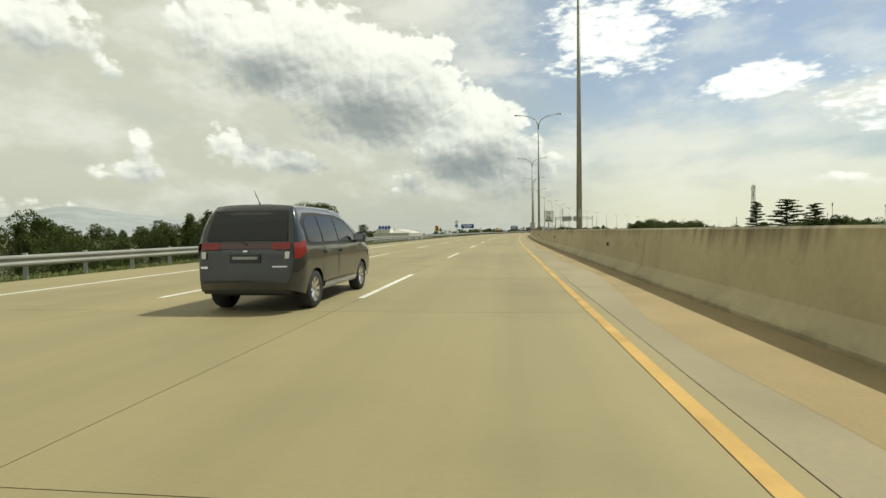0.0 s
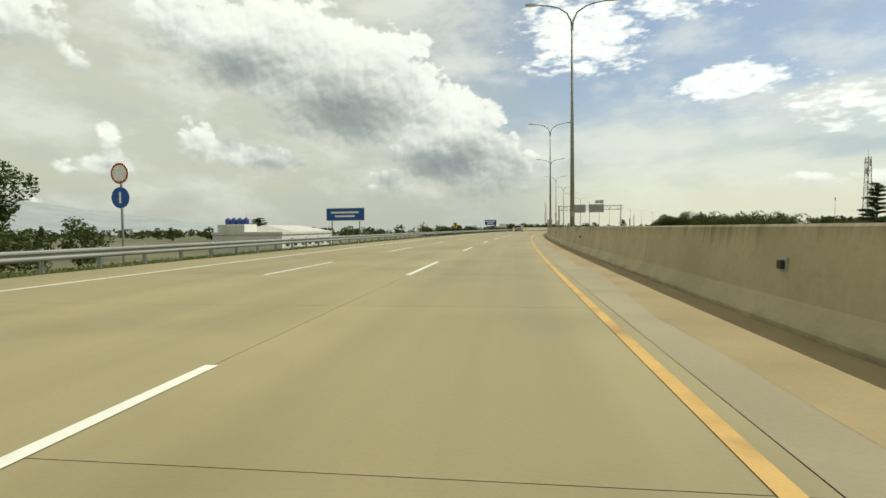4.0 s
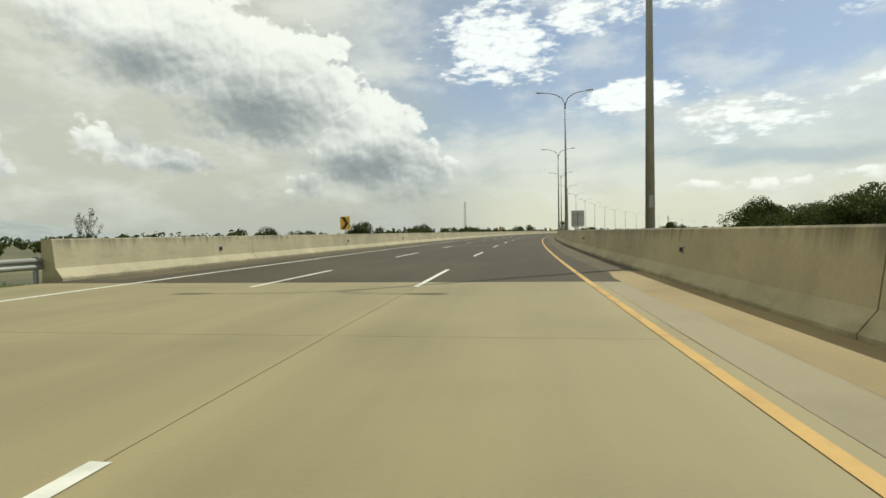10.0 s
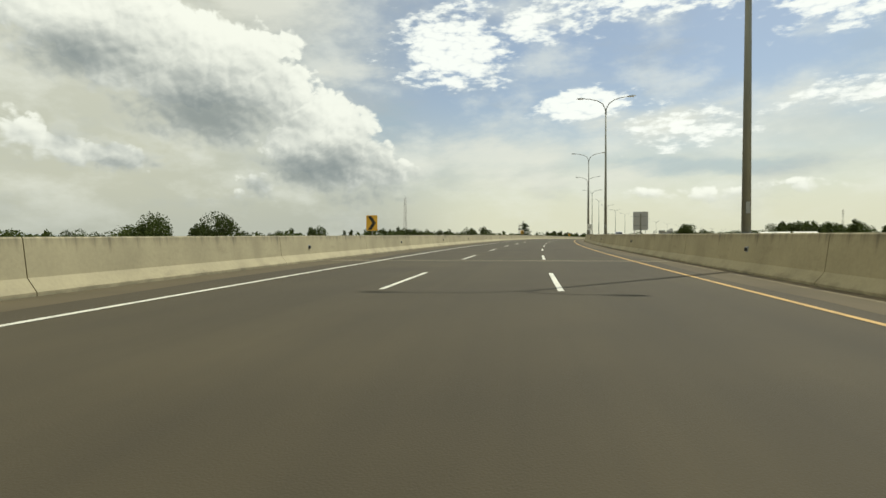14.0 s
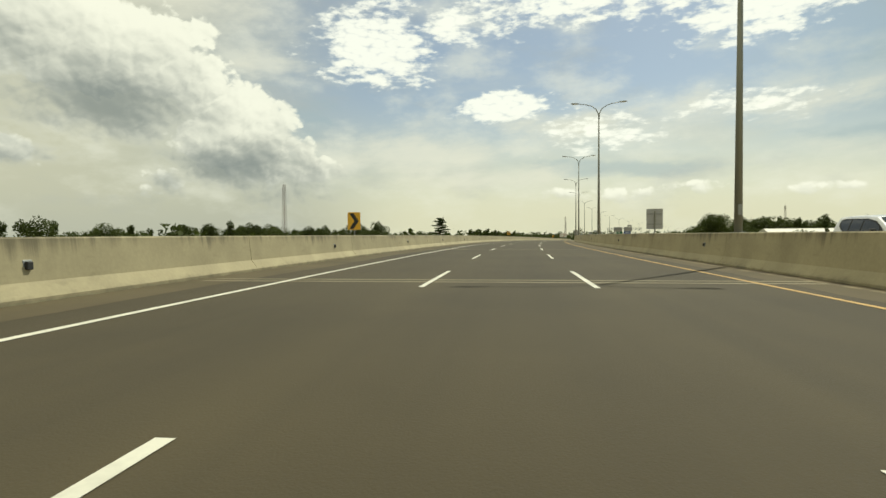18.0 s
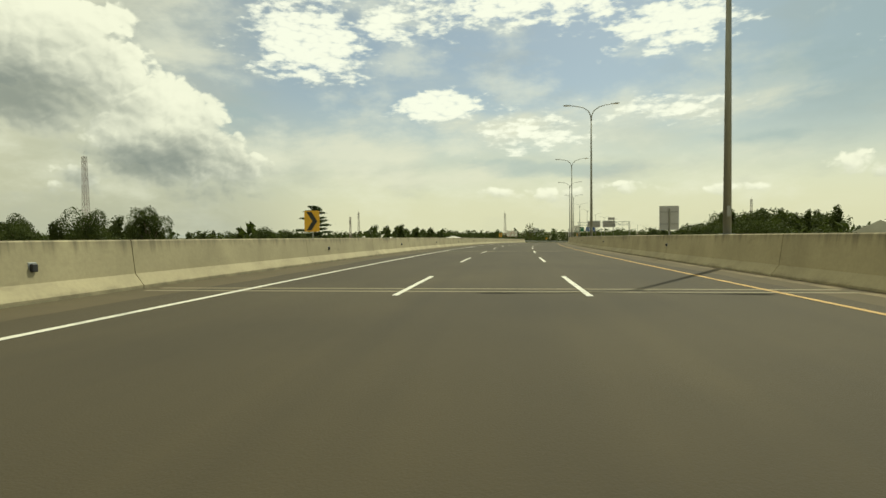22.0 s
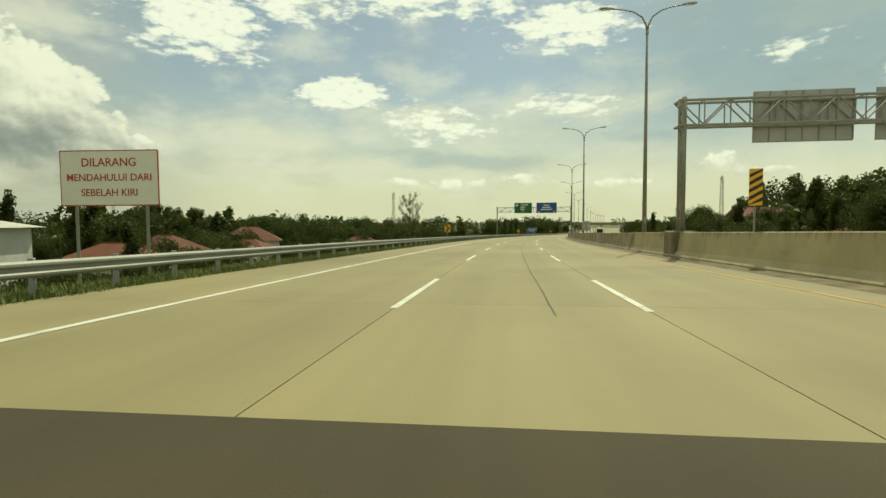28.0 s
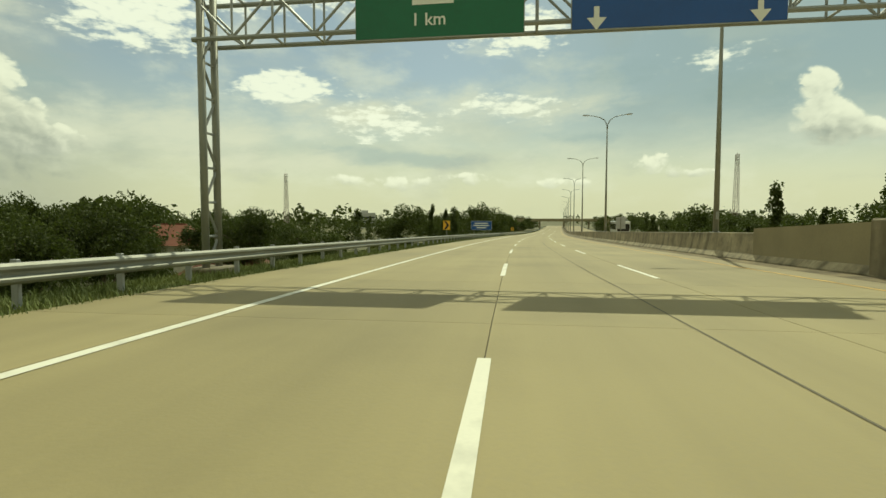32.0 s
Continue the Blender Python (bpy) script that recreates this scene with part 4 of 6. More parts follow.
ob = thing("round_signs", at(116.4, -11.2, -0.2, -5), "two round signs, white over blue, on one post", "road sign")
posts(ob, (0,), -1.5, 3.7, 0.04)
part("disc", disc(bmesh.new(), 0.37, -0.012, 0.012, 0, 3.35), M["signwhite"], ob, "white round sign with red ring")
bm = disc(bmesh.new(), 0.36, -0.016, -0.0125, 0, 3.35)
part("ring", bm, M["red"], ob)
part("face", disc(bmesh.new(), 0.29, -0.0195, -0.0165, 0, 3.35), M["signwhite"], ob)
part("disc", disc(bmesh.new(), 0.37, -0.012, 0.012, 0, 2.5), M["blue"], ob, "blue round sign")
part("arrow", boxed(-0.04, 0.04, -0.016, -0.013, 2.3, 2.7), M["signwhite"], ob)


# ---- gantries ----
def truss(ob, x0, x1, z0, z1, y0=-0.35, y1=0.35, step=1.1, r=0.045):
    for y in (y0, y1):
        for z in (z0, z1):
            part("chord", rod(bmesh.new(), (x0, y, z), (x1, y, z), r * 1.35, None, 6), M["dull"], ob)
    n = int(round((x1 - x0) / step))
    for y in (y0, y1):
        for i in range(n):
            a, b = x0 + (x1 - x0) * i / n, x0 + (x1 - x0) * (i + 1) / n
            part("brace", rod(bmesh.new(), (a, y, z0 if i % 2 else z1), (b, y, z1 if i % 2 else z0), r * 0.8, None, 5), M["dull"], ob)
            part("upright", rod(bmesh.new(), (b, y, z0), (b, y, z1), r * 0.7, None, 5), M["dull"], ob)
    for i in range(n + 1):
        a = x0 + (x1 - x0) * i / n
        for z in (z0, z1):
            part("cross_tie", rod(bmesh.new(), (a, y0, z), (a, y1, z), r * 0.7, None, 5), M["dull"], ob)


def leg(ob, x, z0, z1, laced):
    if not laced:
        part("leg", rod(bmesh.new(), (x, 0, z0), (x, 0, z1), 0.19, 0.17, 12), M["steel"], ob, smooth=True)
        for z in (z1 - 1.2, z1 - 0.1):
            part("bracket", boxed(x - 0.3, x + 0.3, -0.42, 0.42, z - 0.04, z + 0.04), M["dull"], ob)
        return
    for y in (-0.3, 0.3):
        part("leg", rod(bmesh.new(), (x, y, z0), (x, y, z1), 0.1, None, 8), M["steel"], ob, smooth=True)
    n = 9
    for i in range(n):
        a, b = z0 + (z1 - z0) * i / n, z0 + (z1 - z0) * (i + 1) / n
        part("brace", rod(bmesh.new(), (x, -0.3 if i % 2 else 0.3, a), (x, 0.3 if i % 2 else -0.3, b), 0.04, None, 5), M["dull"], ob)
        part("strut", rod(bmesh.new(), (x, -0.3, b), (x, 0.3, b), 0.035, None, 5), M["dull"], ob)


def gantry_board(ob, x0, x1, z0, z1, mat, back, face=-1, label=""):
    y = face * 0.46
    bd = part("board", boxed(x0, x1, y - 0.015, y + 0.015, z0, z1, bevel=0.004), mat, ob, label)
    n = int((x1 - x0) / 0.6)
    for i in range(n + 1):
        a = x0 + (x1 - x0) * i / n
        part("rib", boxed(a - 0.02, a + 0.02, min(y - face * 0.016, y - face * 0.06), max(y - face * 0.016, y - face * 0.06), z0 + 0.02, z1 - 0.02), M["dull"], bd)
    part("edge", boxed(x0 - 0.015, x1 + 0.015, y - 0.012, y + 0.012, z0 - 0.03, z0 - 0.002), M["dull"], bd)
    part("backing", boxed(x0 + 0.01, x1 - 0.01, min(y - face * 0.017, y - face * 0.021), max(y - face * 0.017, y - face * 0.021), z0 + 0.01, z1 - 0.01), back, bd)
    return bd


for s, extra in ((252.3, 1), (756.0, 0)):
    ob = thing("sign_gantry", at(s, 14.0, 0), "steel truss gantry over the other carriageway, seen from behind", "gantry", "gantries")
    leg(ob, -8.25, 1.05, 7.1, extra == 0)
    leg(ob, 8.4, -0.5, 7.1, True)
    truss(ob, -8.5, 8.7, 5.85, 6.95)
    gantry_board(ob, -5.1, -1.0, 5.15, 7.4, M["back"], M["back"], 1, "grey ribbed back of a sign board")
    gantry_board(ob, -0.1, 3.9, 5.15, 7.4, M["back"], M["back"], 1, "grey ribbed back of a sign board")
    gantry_board(ob, 1.6, 3.8, 7.65, 8.5, M["back"], M["back"], 1, "small grey back of a sign board")
    for x in (1.9, 3.4):
        part("bracket", boxed(x - 0.03, x + 0.03, 0.36, 0.42, 6.9, 8.4), M["dull"], ob)
    part("pedestal", boxed(-8.75, -7.75, -0.8, 0.8, 0.0, 1.16, bevel=0.05), M["old_barrier"], ob, "concrete pedestal in the median")

ob = thing("sign_gantry", at(855.9, -2.8, 0), "steel truss gantry with green and blue direction boards over the road", "gantry", "gantries")
leg(ob, -8.6, -0.9, 7.3, True)
leg(ob, 8.55, 1.0, 7.3, True)
truss(ob, -8.8, 8.75, 6.0, 7.1)
g = gantry_board(ob, -4.4, -0.35, 5.75, 8.15, M["green"], M["back"], -1, "green direction board with white writing")
for i, (x0, x1) in enumerate(((-2.9, -1.2), (-3.0, -1.9), (-3.0, -2.0))):
    part("writing_bar", boxed(x0, x1, -0.482, -0.478, 7.55 - i * 0.52, 7.77 - i * 0.52), M["signwhite"], g)
part("arrow_mark", boxed(-4.1, -3.6, -0.482, -0.478, 7.35, 7.75), M["signwhite"], g)
lettering("1 km", 0.42, M["signwhite"], g, -2.6, -0.482, 6.15)
b = gantry_board(ob, 0.75, 5.35, 5.75, 8.15, M["blue"], M["back"], -1, "blue direction board with white writing and two arrows")
for i, (x0, x1) in enumerate(((2.3, 3.7), (2.1, 4.0), (1.7, 4.4))):
    part("writing_bar", boxed(x0, x1, -0.482, -0.478, 7.45 - i * 0.5, 7.67 - i * 0.5), M["signwhite"], b)
for x in (1.3, 4.8):
    bm = bmesh.new()
    box(bm, x - 0.06, x + 0.06, -0.482, -0.478, 6.0, 6.25)
    v = [bm.verts.new((x + dx, -0.481, z)) for dx, z in ((-0.22, 6.0), (0.0, 5.72), (0.22, 6.0))]
    bm.faces.new(v)
    part("arrow", bm, M["signwhite"], b)
part("pedestal", boxed(8.02, 9.08, -0.9, 0.9, 0.0, 1.42, bevel=0.05), M["old_barrier"], ob, "concrete pedestal in the median")
part("pedestal", boxed(-9.0, -8.2, -0.6, 0.6, -0.9, 0.1, bevel=0.04), M["old_barrier"], ob)
# the median barrier rises to the gantry foot
ramp = thing("barrier_ramp", at(855.9, 5.75, 0), "pale concrete barrier rising to the gantry foot", "barrier", kind="structure")
for q in (-1, 1):
    bm = bmesh.new()
    pts = [(0.92, 1.34), (7.5, 1.06), (7.5, 0.0), (0.92, 0.0)]
    a_ = [bm.verts.new((-0.36, q * y, z)) for y, z in pts]
    b_ = [bm.verts.new((0.36, q * y, z)) for y, z in pts]
    bm.faces.new(a_)
    bm.faces.new(b_[::-1])
    for i in range(4):
        bm.faces.new((a_[i], a_[(i + 1) % 4], b_[(i + 1) % 4], b_[i]))
    bmesh.ops.recalc_face_normals(bm, faces=bm.faces)
    part("wedge", bm, M["barrier"], ramp)


# ---- cars ----
def car(name, m, P, paint, label):
    """A car with its rear at y = 0 and its front at y = length; P holds its outlines."""
    L_, W, ax0, ax1, rw = P["length"], P["width"], P["rear_axle"], P["front_axle"], P["wheel"]
    belt, roof_half = P["belt"], P["roof_half"]
    top = lambda y: float(np.interp(y, [q[0] for q in P["top"]], [q[1] for q in P["top"]]))

    def half(y, z):
        w = W / 2
        end = min(y, L_ - y)
        w *= 1 - 0.16 * max(0.0, 1 - end / 0.35) ** 2
        if z > belt:
            f = (z - belt) / (P["roof"] - belt)
            w += (roof_half - W / 2) * f ** 1.25
        else:
            w -= 0.05 * (max(0.0, (0.62 - z)) / 0.4) ** 2
        return w

    def low(y):
        b = P["clear"] + 0.10 * max(0.0, 1 - y / 0.4) + 0.05 * max(0.0, 1 - (L_ - y) / 0.4)
        for c in (ax0, ax1):
            q = (rw + 0.055) ** 2 - (y - c) ** 2
            if q > 0:
                b = max(b, rw + math.sqrt(q) - 0.02)
        return b

    ob = thing(name, m, label, "car")
    ys = sorted(set([round(v, 3) for v in np.linspace(0, L_, 56)] + [q[0] for q in P["top"]] + [c + d * (rw + 0.055) for c in (ax0, ax1) for d in (-1, -.93, -.75, -.5, 0, .5, .75, .93, 1)]))
    bm = bmesh.new()
    rows = []
    for y in ys:
        zt, zb = top(y), low(y)
        ring = []
        e = 0.05 if zt > belt + 0.2 else 0.08
        zs = [zb] + [zb + (zt - e - zb) * k / 7 for k in range(1, 8)]
        right = [(half(y, z), z) for z in zs]
        r = half(y, zt)
        right += [(r - e * 0.45, zt - e * 0.3), (r * 0.72, zt + 0.0), (r * 0.35, zt + 0.012)]
        pts = [(-x, z) for x, z in right] + [(x, z) for x, z in right[::-1]]
        rows.append([bm.verts.new((x, y, z)) for x, z in pts])
    for a, b in zip(rows, rows[1:]):
        for i in range(len(a) - 1):
            bm.faces.new((a[i], a[i + 1], b[i + 1], b[i]))
    bm.faces.new(rows[0])
    bm.faces.new(rows[-1][::-1])
    bmesh.ops.recalc_face_normals(bm, faces=bm.faces)
    bdy = part("body", bm, paint, ob, smooth=True)
    part("underbody", boxed(-W / 2 + 0.22, W / 2 - 0.22, 0.35, L_ - 0.35, P["clear"] - 0.02, P["clear"] + 0.3), M["plastic"], ob)
    for c in (ax0, ax1):
        for q in (-1, 1):
            part("wheel_arch", boxed(min(q * (W / 2 - 0.30), q * (W / 2 - 0.26)), max(q * (W / 2 - 0.30), q * (W / 2 - 0.26)), c - rw - 0.05, c + rw + 0.05, P["clear"], rw * 2 + 0.05), M["plastic"], ob)

    def skin(y, z, off):
        return half(y, z) + off

    def side_pane(pts, q, mat, pname, off=0.008, label2=""):
        """A pane on the flank, between y and z bounds given as (y, z low, z high)."""
        b2 = bmesh.new()
        n = 5
        prev = None
        for y, z0, z1 in pts:
            col = [b2.verts.new((q * skin(y, z0 + (z1 - z0) * k / n, off), y, z0 + (z1 - z0) * k / n)) for k in range(n + 1)]
            if prev:
                for k in range(n):
                    f = (prev[k], col[k], col[k + 1], prev[k + 1])
                    b2.faces.new(f if q > 0 else f[::-1])
            prev = col
        return part(pname, b2, mat, ob, label2, smooth=True)

    for q in (-1, 1):
        side_pane([(y, z0 - 0.035, z1 + 0.03) for y, z0, z1 in P["glass_band"]], q, M["plastic"], "window_frame", 0.004)
        for pane in P["panes"]:
            side_pane(pane, q, M["carglass"], "side_window", 0.010)
        for y0, y1 in P["doors"]:
            for yy in (y0, y1):
                side_pane([(yy - 0.005, P["clear"] + 0.2, belt - 0.02), (yy + 0.005, P["clear"] + 0.2, belt - 0.02)], q, M["black"], "door_gap", 0.003)
            hy = y0 + 0.16
            hx = q * (half(hy, belt - 0.12))
            part("door_handle", boxed(min(hx, hx + q * 0.035), max(hx, hx + q * 0.035), hy - 0.1, hy + 0.1, belt - 0.145, belt - 0.105, bevel=0.01), P["handle"], ob)
        side_pane([(ax0 + rw + 0.1, P["clear"] + 0.03, P["clear"] + 0.12), (ax1 - rw - 0.1, P["clear"] + 0.03, P["clear"] + 0.12)], q, P["sill"], "side_sill", 0.015)
        my = P["mirror"]
        mx = q * half(my, belt + 0.08)
        b3 = boxed(min(mx + q * 0.06, mx + q * 0.26), max(mx + q * 0.06, mx + q * 0.26), my - 0.06, my + 0.09, belt + 0.0, belt + 0.17, bevel=0.03)
        mi = part("mirror", b3, paint if P["mirror_paint"] else M["plastic"], ob)
        part("stalk", boxed(min(mx - q * 0.02, mx + q * 0.1), max(mx - q * 0.02, mx + q * 0.1), my - 0.02, my + 0.05, belt - 0.01, belt + 0.04), M["plastic"], mi)
        part("mirror_glass", boxed(min(mx + q * 0.08, mx + q * 0.24), max(mx + q * 0.08, mx + q * 0.24), my - 0.066, my - 0.061, belt + 0.02, belt + 0.15), M["chrome"], mi)

    # the tail: pieces laid on the rear face
    ytail = lambda z: float(np.interp(z, [q[1] for q in P["top"][:P["tail_n"]]], [q[0] for q in P["top"][:P["tail_n"]]]))

    def tail_patch(pname, x0, x1, z0, z1, mat, off=0.012, label2="", taper=0.0):
        b2 = bmesh.new()
        n = 4
        prev = None
        for k in range(n + 1):
            z = z0 + (z1 - z0) * k / n
            lim = half(max(0.05, ytail(z)), z) - 0.05
            xa, xb = max(-lim, min(lim, x0 * (1 - taper * k / n))), max(-lim, min(lim, x1 * (1 - taper * k / n)))
            row = [b2.verts.new((xa + (xb - xa) * j / 4, ytail(z) - off, z)) for j in range(5)]
            if prev:
                for j in range(4):
                    b2.faces.new((prev[j], prev[j + 1], row[j + 1], row[j]))
            prev = row
        return part(pname, b2, mat, ob, label2, smooth=True)

    for args in P["tail"]:
        tail_patch(*args)
    for q in (-1, 1):
        lam = side_pane([(0.06, *P["lamp"][0]), (0.16, *P["lamp"][0]), (0.30, *P["lamp"][1])], q, M["lens"], "tail_lamp", 0.012, "red tail lamp")
    z = P["roof"]
    if P["spoiler"]:
        y = P["top"][P["tail_n"] - 1][0]
        part("spoiler", boxed(-roof_half + 0.12, roof_half - 0.12, y - 0.10, y + 0.12, z - 0.085, z - 0.055, bevel=0.012), paint, ob)
    part("rear_wiper", rod(bmesh.new(), (0.02, ytail(P["wiper"]) - 0.02, P["wiper"]), (-0.22, ytail(P["wiper"] + 0.12) - 0.03, P["wiper"] + 0.12), 0.012, 0.008, 5), M["plastic"], ob)
    part("antenna", tube(bmesh.new(), [(-0.1, P["ant"], z - 0.01), (-0.1, P["ant"] - 0.05, z + 0.06), (-0.12, P["ant"] - 0.16, z + P["ant_h"])], [0.02, 0.008, 0.004], 6), M["plastic"], ob)
    part("bumper_lip", boxed(-W / 2 + 0.16, W / 2 - 0.16, 0.02, 0.16, P["clear"] + 0.04, P["clear"] + 0.12, bevel=0.02), M["plastic"], ob)
    # windscreen and front lamps
    b2 = bmesh.new()
    ws = P["windscreen"]
    r = [[b2.verts.new((x * (half(y, top(y)) - 0.09), y, top(y) + 0.02)) for x in (-1, -.5, 0, .5, 1)] for y in np.linspace(ws[0], ws[1], 6)]
    for a, b in zip(r, r[1:]):
        for i in range(4):
            b2.faces.new((a[i], a[i + 1], b[i + 1], b[i]))
    part("windscreen", b2, M["carglass"], ob, smooth=True)
    for q in (-1, 1):
        side_pane([(L_ - 0.42, 0.70, 0.82), (L_ - 0.2, 0.66, 0.80), (L_ - 0.06, 0.62, 0.74)], q, M["clear"], "head_lamp", 0.012)
    # wheels
    for c in (ax0, ax1):
        for q in (-1, 1):
            wm = pose(q * (W / 2 - 0.12), c, rw, 0, 0, 0)
            b4 = bmesh.new()
            prof = [(-0.1, rw * 0.66), (-0.1, rw * 0.93), (-0.075, rw * 0.99), (0.075, rw * 0.99), (0.1, rw * 0.93), (0.1, rw * 0.66)]
            n = 36
            rings = [[b4.verts.new((x, rr * math.cos(2 * math.pi * i / n), rr * math.sin(2 * math.pi * i / n))) for x, rr in prof] for i in range(n)]
            for i in range(n):
                a, b = rings[i], rings[(i + 1) % n]
                for k in range(len(prof) - 1):
                    b4.faces.new((a[k], b[k], b[k + 1], a[k + 1]))
            bmesh.ops.recalc_face_normals(b4, faces=b4.faces)
            wh = thing("wheel", wm, "", "")
            wh.parent = ob
            part("tyre", b4, M["tyre"], wh, smooth=True)
            b5 = bmesh.new()
            n = 36
            o = [[b5.verts.new((q * xx, rr * math.cos(2 * math.pi * i / n), rr * math.sin(2 * math.pi * i / n))) for xx, rr in ((0.085, rw * 0.70), (0.095, rw * 0.66), (0.02, rw * 0.60))] for i in range(n)]
            for i in range(n):
                a, b = o[i], o[(i + 1) % n]
                for k in range(2):
                    b5.faces.new((a[k], b[k], b[k + 1], a[k + 1]))
            bmesh.ops.recalc_face_normals(b5, faces=b5.faces)
            part("rim", b5, M["rim"], wh, smooth=True)
            part("brake_disc", rod(bmesh.new(), (q * -0.03, 0, 0), (q * 0.0, 0, 0), rw * 0.6, rw * 0.6, 24), M["plastic"], wh)
            for k in range(P["spokes"]):
                t = 2 * math.pi * k / P["spokes"]
                for d in (-0.12, 0.12):
                    part("spoke", rod(bmesh.new(), (q * 0.06, 0.05 * math.cos(t), 0.05 * math.sin(t)), (q * 0.075, rw * 0.66 * math.cos(t + d), rw * 0.66 * math.sin(t + d)), 0.026, 0.020, 5), M["chrome"], wh)
            part("hub_cap", rod(bmesh.new(), (q * 0.03, 0, 0), (q * 0.085, 0, 0), 0.06, 0.045, 12), M["rim"], wh)
    return ob


MPV = dict(length=4.07, width=1.62, rear_axle=0.72, front_axle=3.24, wheel=0.295, clear=0.25, belt=0.98, roof=1.60, roof_half=0.60, tail_n=8,
           top=[(0.0, 0.50), (0.02, 0.62), (0.05, 0.80), (0.07, 0.95), (0.10, 1.02), (0.17, 1.25), (0.25, 1.45), (0.36, 1.585), (0.9, 1.60), (1.8, 1.60), (2.3, 1.555), (2.75, 1.34), (3.2, 1.06), (3.5, 0.98), (3.9, 0.86), (4.03, 0.70), (4.07, 0.5)],
           glass_band=[(0.36, 1.02, 1.30), (0.55, 1.0, 1.44), (1.0, 1.0, 1.46), (2.0, 1.0, 1.44), (2.45, 1.0, 1.36), (2.72, 1.0, 1.18), (2.9, 1.0, 1.05)],
           panes=[[(0.42, 1.04, 1.30), (0.6, 1.02, 1.42), (0.98, 1.02, 1.44)], [(1.04, 1.02, 1.44), (1.74, 1.02, 1.43)], [(1.80, 1.02, 1.43), (2.2, 1.02, 1.39), (2.45, 1.02, 1.31), (2.68, 1.02, 1.15)]],
           doors=[(1.03, 1.77), (1.80, 2.75)], handle=M["cardark"], sill=M["cardark"], mirror=2.62, mirror_paint=False,
           tail=[("rear_window", -0.62, 0.62, 1.06, 1.50, M["carglass"], 0.014, "", 0.08), ("tail_band", -0.60, 0.60, 0.94, 1.02, M["smoked"], 0.014), ("number_plate", -0.23, 0.23, 0.74, 0.86, M["black"], 0.02, "black number plate with bars"),
                 ("plate_bar", -0.19, 0.19, 0.79, 0.83, M["dull"], 0.026), ("emblem", -0.035, 0.035, 0.895, 0.92, M["chrome"], 0.02), ("rear_lamp", -0.68, -0.40, 0.93, 1.03, M["lens"], 0.018), ("rear_lamp", 0.40, 0.68, 0.93, 1.03, M["lens"], 0.018), ("reverse_lamp", 0.60, 0.70, 0.80, 0.90, M["clear"], 0.018), ("reverse_lamp", -0.70, -0.60, 0.80, 0.90, M["clear"], 0.018), ("badge", -0.68, -0.56, 0.66, 0.69, M["chrome"], 0.018), ("badge", 0.42, 0.64, 0.675, 0.695, M["chrome"], 0.018)],
           lamp=[(0.80, 1.03), (0.88, 1.06)], spoiler=False, wiper=1.0, ant=0.75, ant_h=0.22, windscreen=(2.36, 3.12), spokes=8)
VAN = dict(length=4.73, width=1.83, rear_axle=0.95, front_axle=3.70, wheel=0.335, clear=0.27, belt=1.06, roof=1.76, roof_half=0.64, tail_n=8,
           top=[(0.0, 0.55), (0.03, 0.66), (0.06, 0.86), (0.09, 1.02), (0.12, 1.10), (0.22, 1.35), (0.30, 1.55), (0.40, 1.715), (1.0, 1.76), (2.0, 1.75), (2.6, 1.69), (3.1, 1.46), (3.6, 1.17), (3.9, 1.09), (4.4, 0.97), (4.65, 0.80), (4.73, 0.55)],
           glass_band=[(0.52, 1.40, 1.56), (0.75, 1.22, 1.60), (1.0, 1.1, 1.61), (2.2, 1.08, 1.59), (2.75, 1.08, 1.48), (3.1, 1.08, 1.28), (3.3, 1.08, 1.14)],
           panes=[[(0.58, 1.44, 1.55), (0.8, 1.24, 1.58), (1.0, 1.12, 1.59), (1.22, 1.12, 1.59)], [(1.30, 1.12, 1.59), (1.98, 1.12, 1.58)], [(2.06, 1.12, 1.57), (2.5, 1.12, 1.51), (2.8, 1.12, 1.42), (3.08, 1.12, 1.25)]],
           doors=[(1.26, 2.02), (2.05, 3.05)], handle=M["chrome"], sill=M["carsilver"], mirror=2.98, mirror_paint=False,
           tail=[("rear_window", -0.80, 0.80, 1.13, 1.66, M["carglass"], 0.014, "", 0.1), ("lamp_wedge", 0.62, 0.84, 0.74, 0.97, M["plastic"], 0.016), ("lamp_wedge", -0.84, -0.62, 0.74, 0.97, M["plastic"], 0.016), ("reverse_lamp", 0.42, 0.52, 0.99, 1.07, M["clear"], 0.024), ("reverse_lamp", -0.52, -0.42, 0.99, 1.07, M["clear"], 0.024), ("diffuser", -0.6, 0.6, 0.40, 0.46, M["plastic"], 0.012), ("garnish", -0.30, 0.30, 0.925, 0.945, M["chrome"], 0.02), ("number_plate", -0.25, 0.25, 0.70, 0.88, M["black"], 0.022, "black number plate with bars"),
                 ("plate_bar", -0.18, 0.18, 0.77, 0.82, M["dull"], 0.028), ("rear_lamp", -0.76, -0.46, 0.98, 1.08, M["lens"], 0.02), ("rear_lamp", 0.46, 0.76, 0.98, 1.08, M["lens"], 0.02), ("emblem", -0.05, 0.05, 1.0, 1.05, M["chrome"], 0.02), ("bumper_recess", -0.6, 0.6, 0.60, 0.63, M["plastic"], 0.012)],
           lamp=[(0.95, 1.10), (1.01, 1.10)], spoiler=True, wiper=1.12, ant=0.8, ant_h=0.08, windscreen=(2.7, 3.5), spokes=6)
car("minivan", at(6.7, -1.14, 0.0) @ Matrix.Diagonal((0.95, 0.97, 0.95, 1)), MPV, M["cardark"], "dark grey compact minivan with tinted windows on the road")
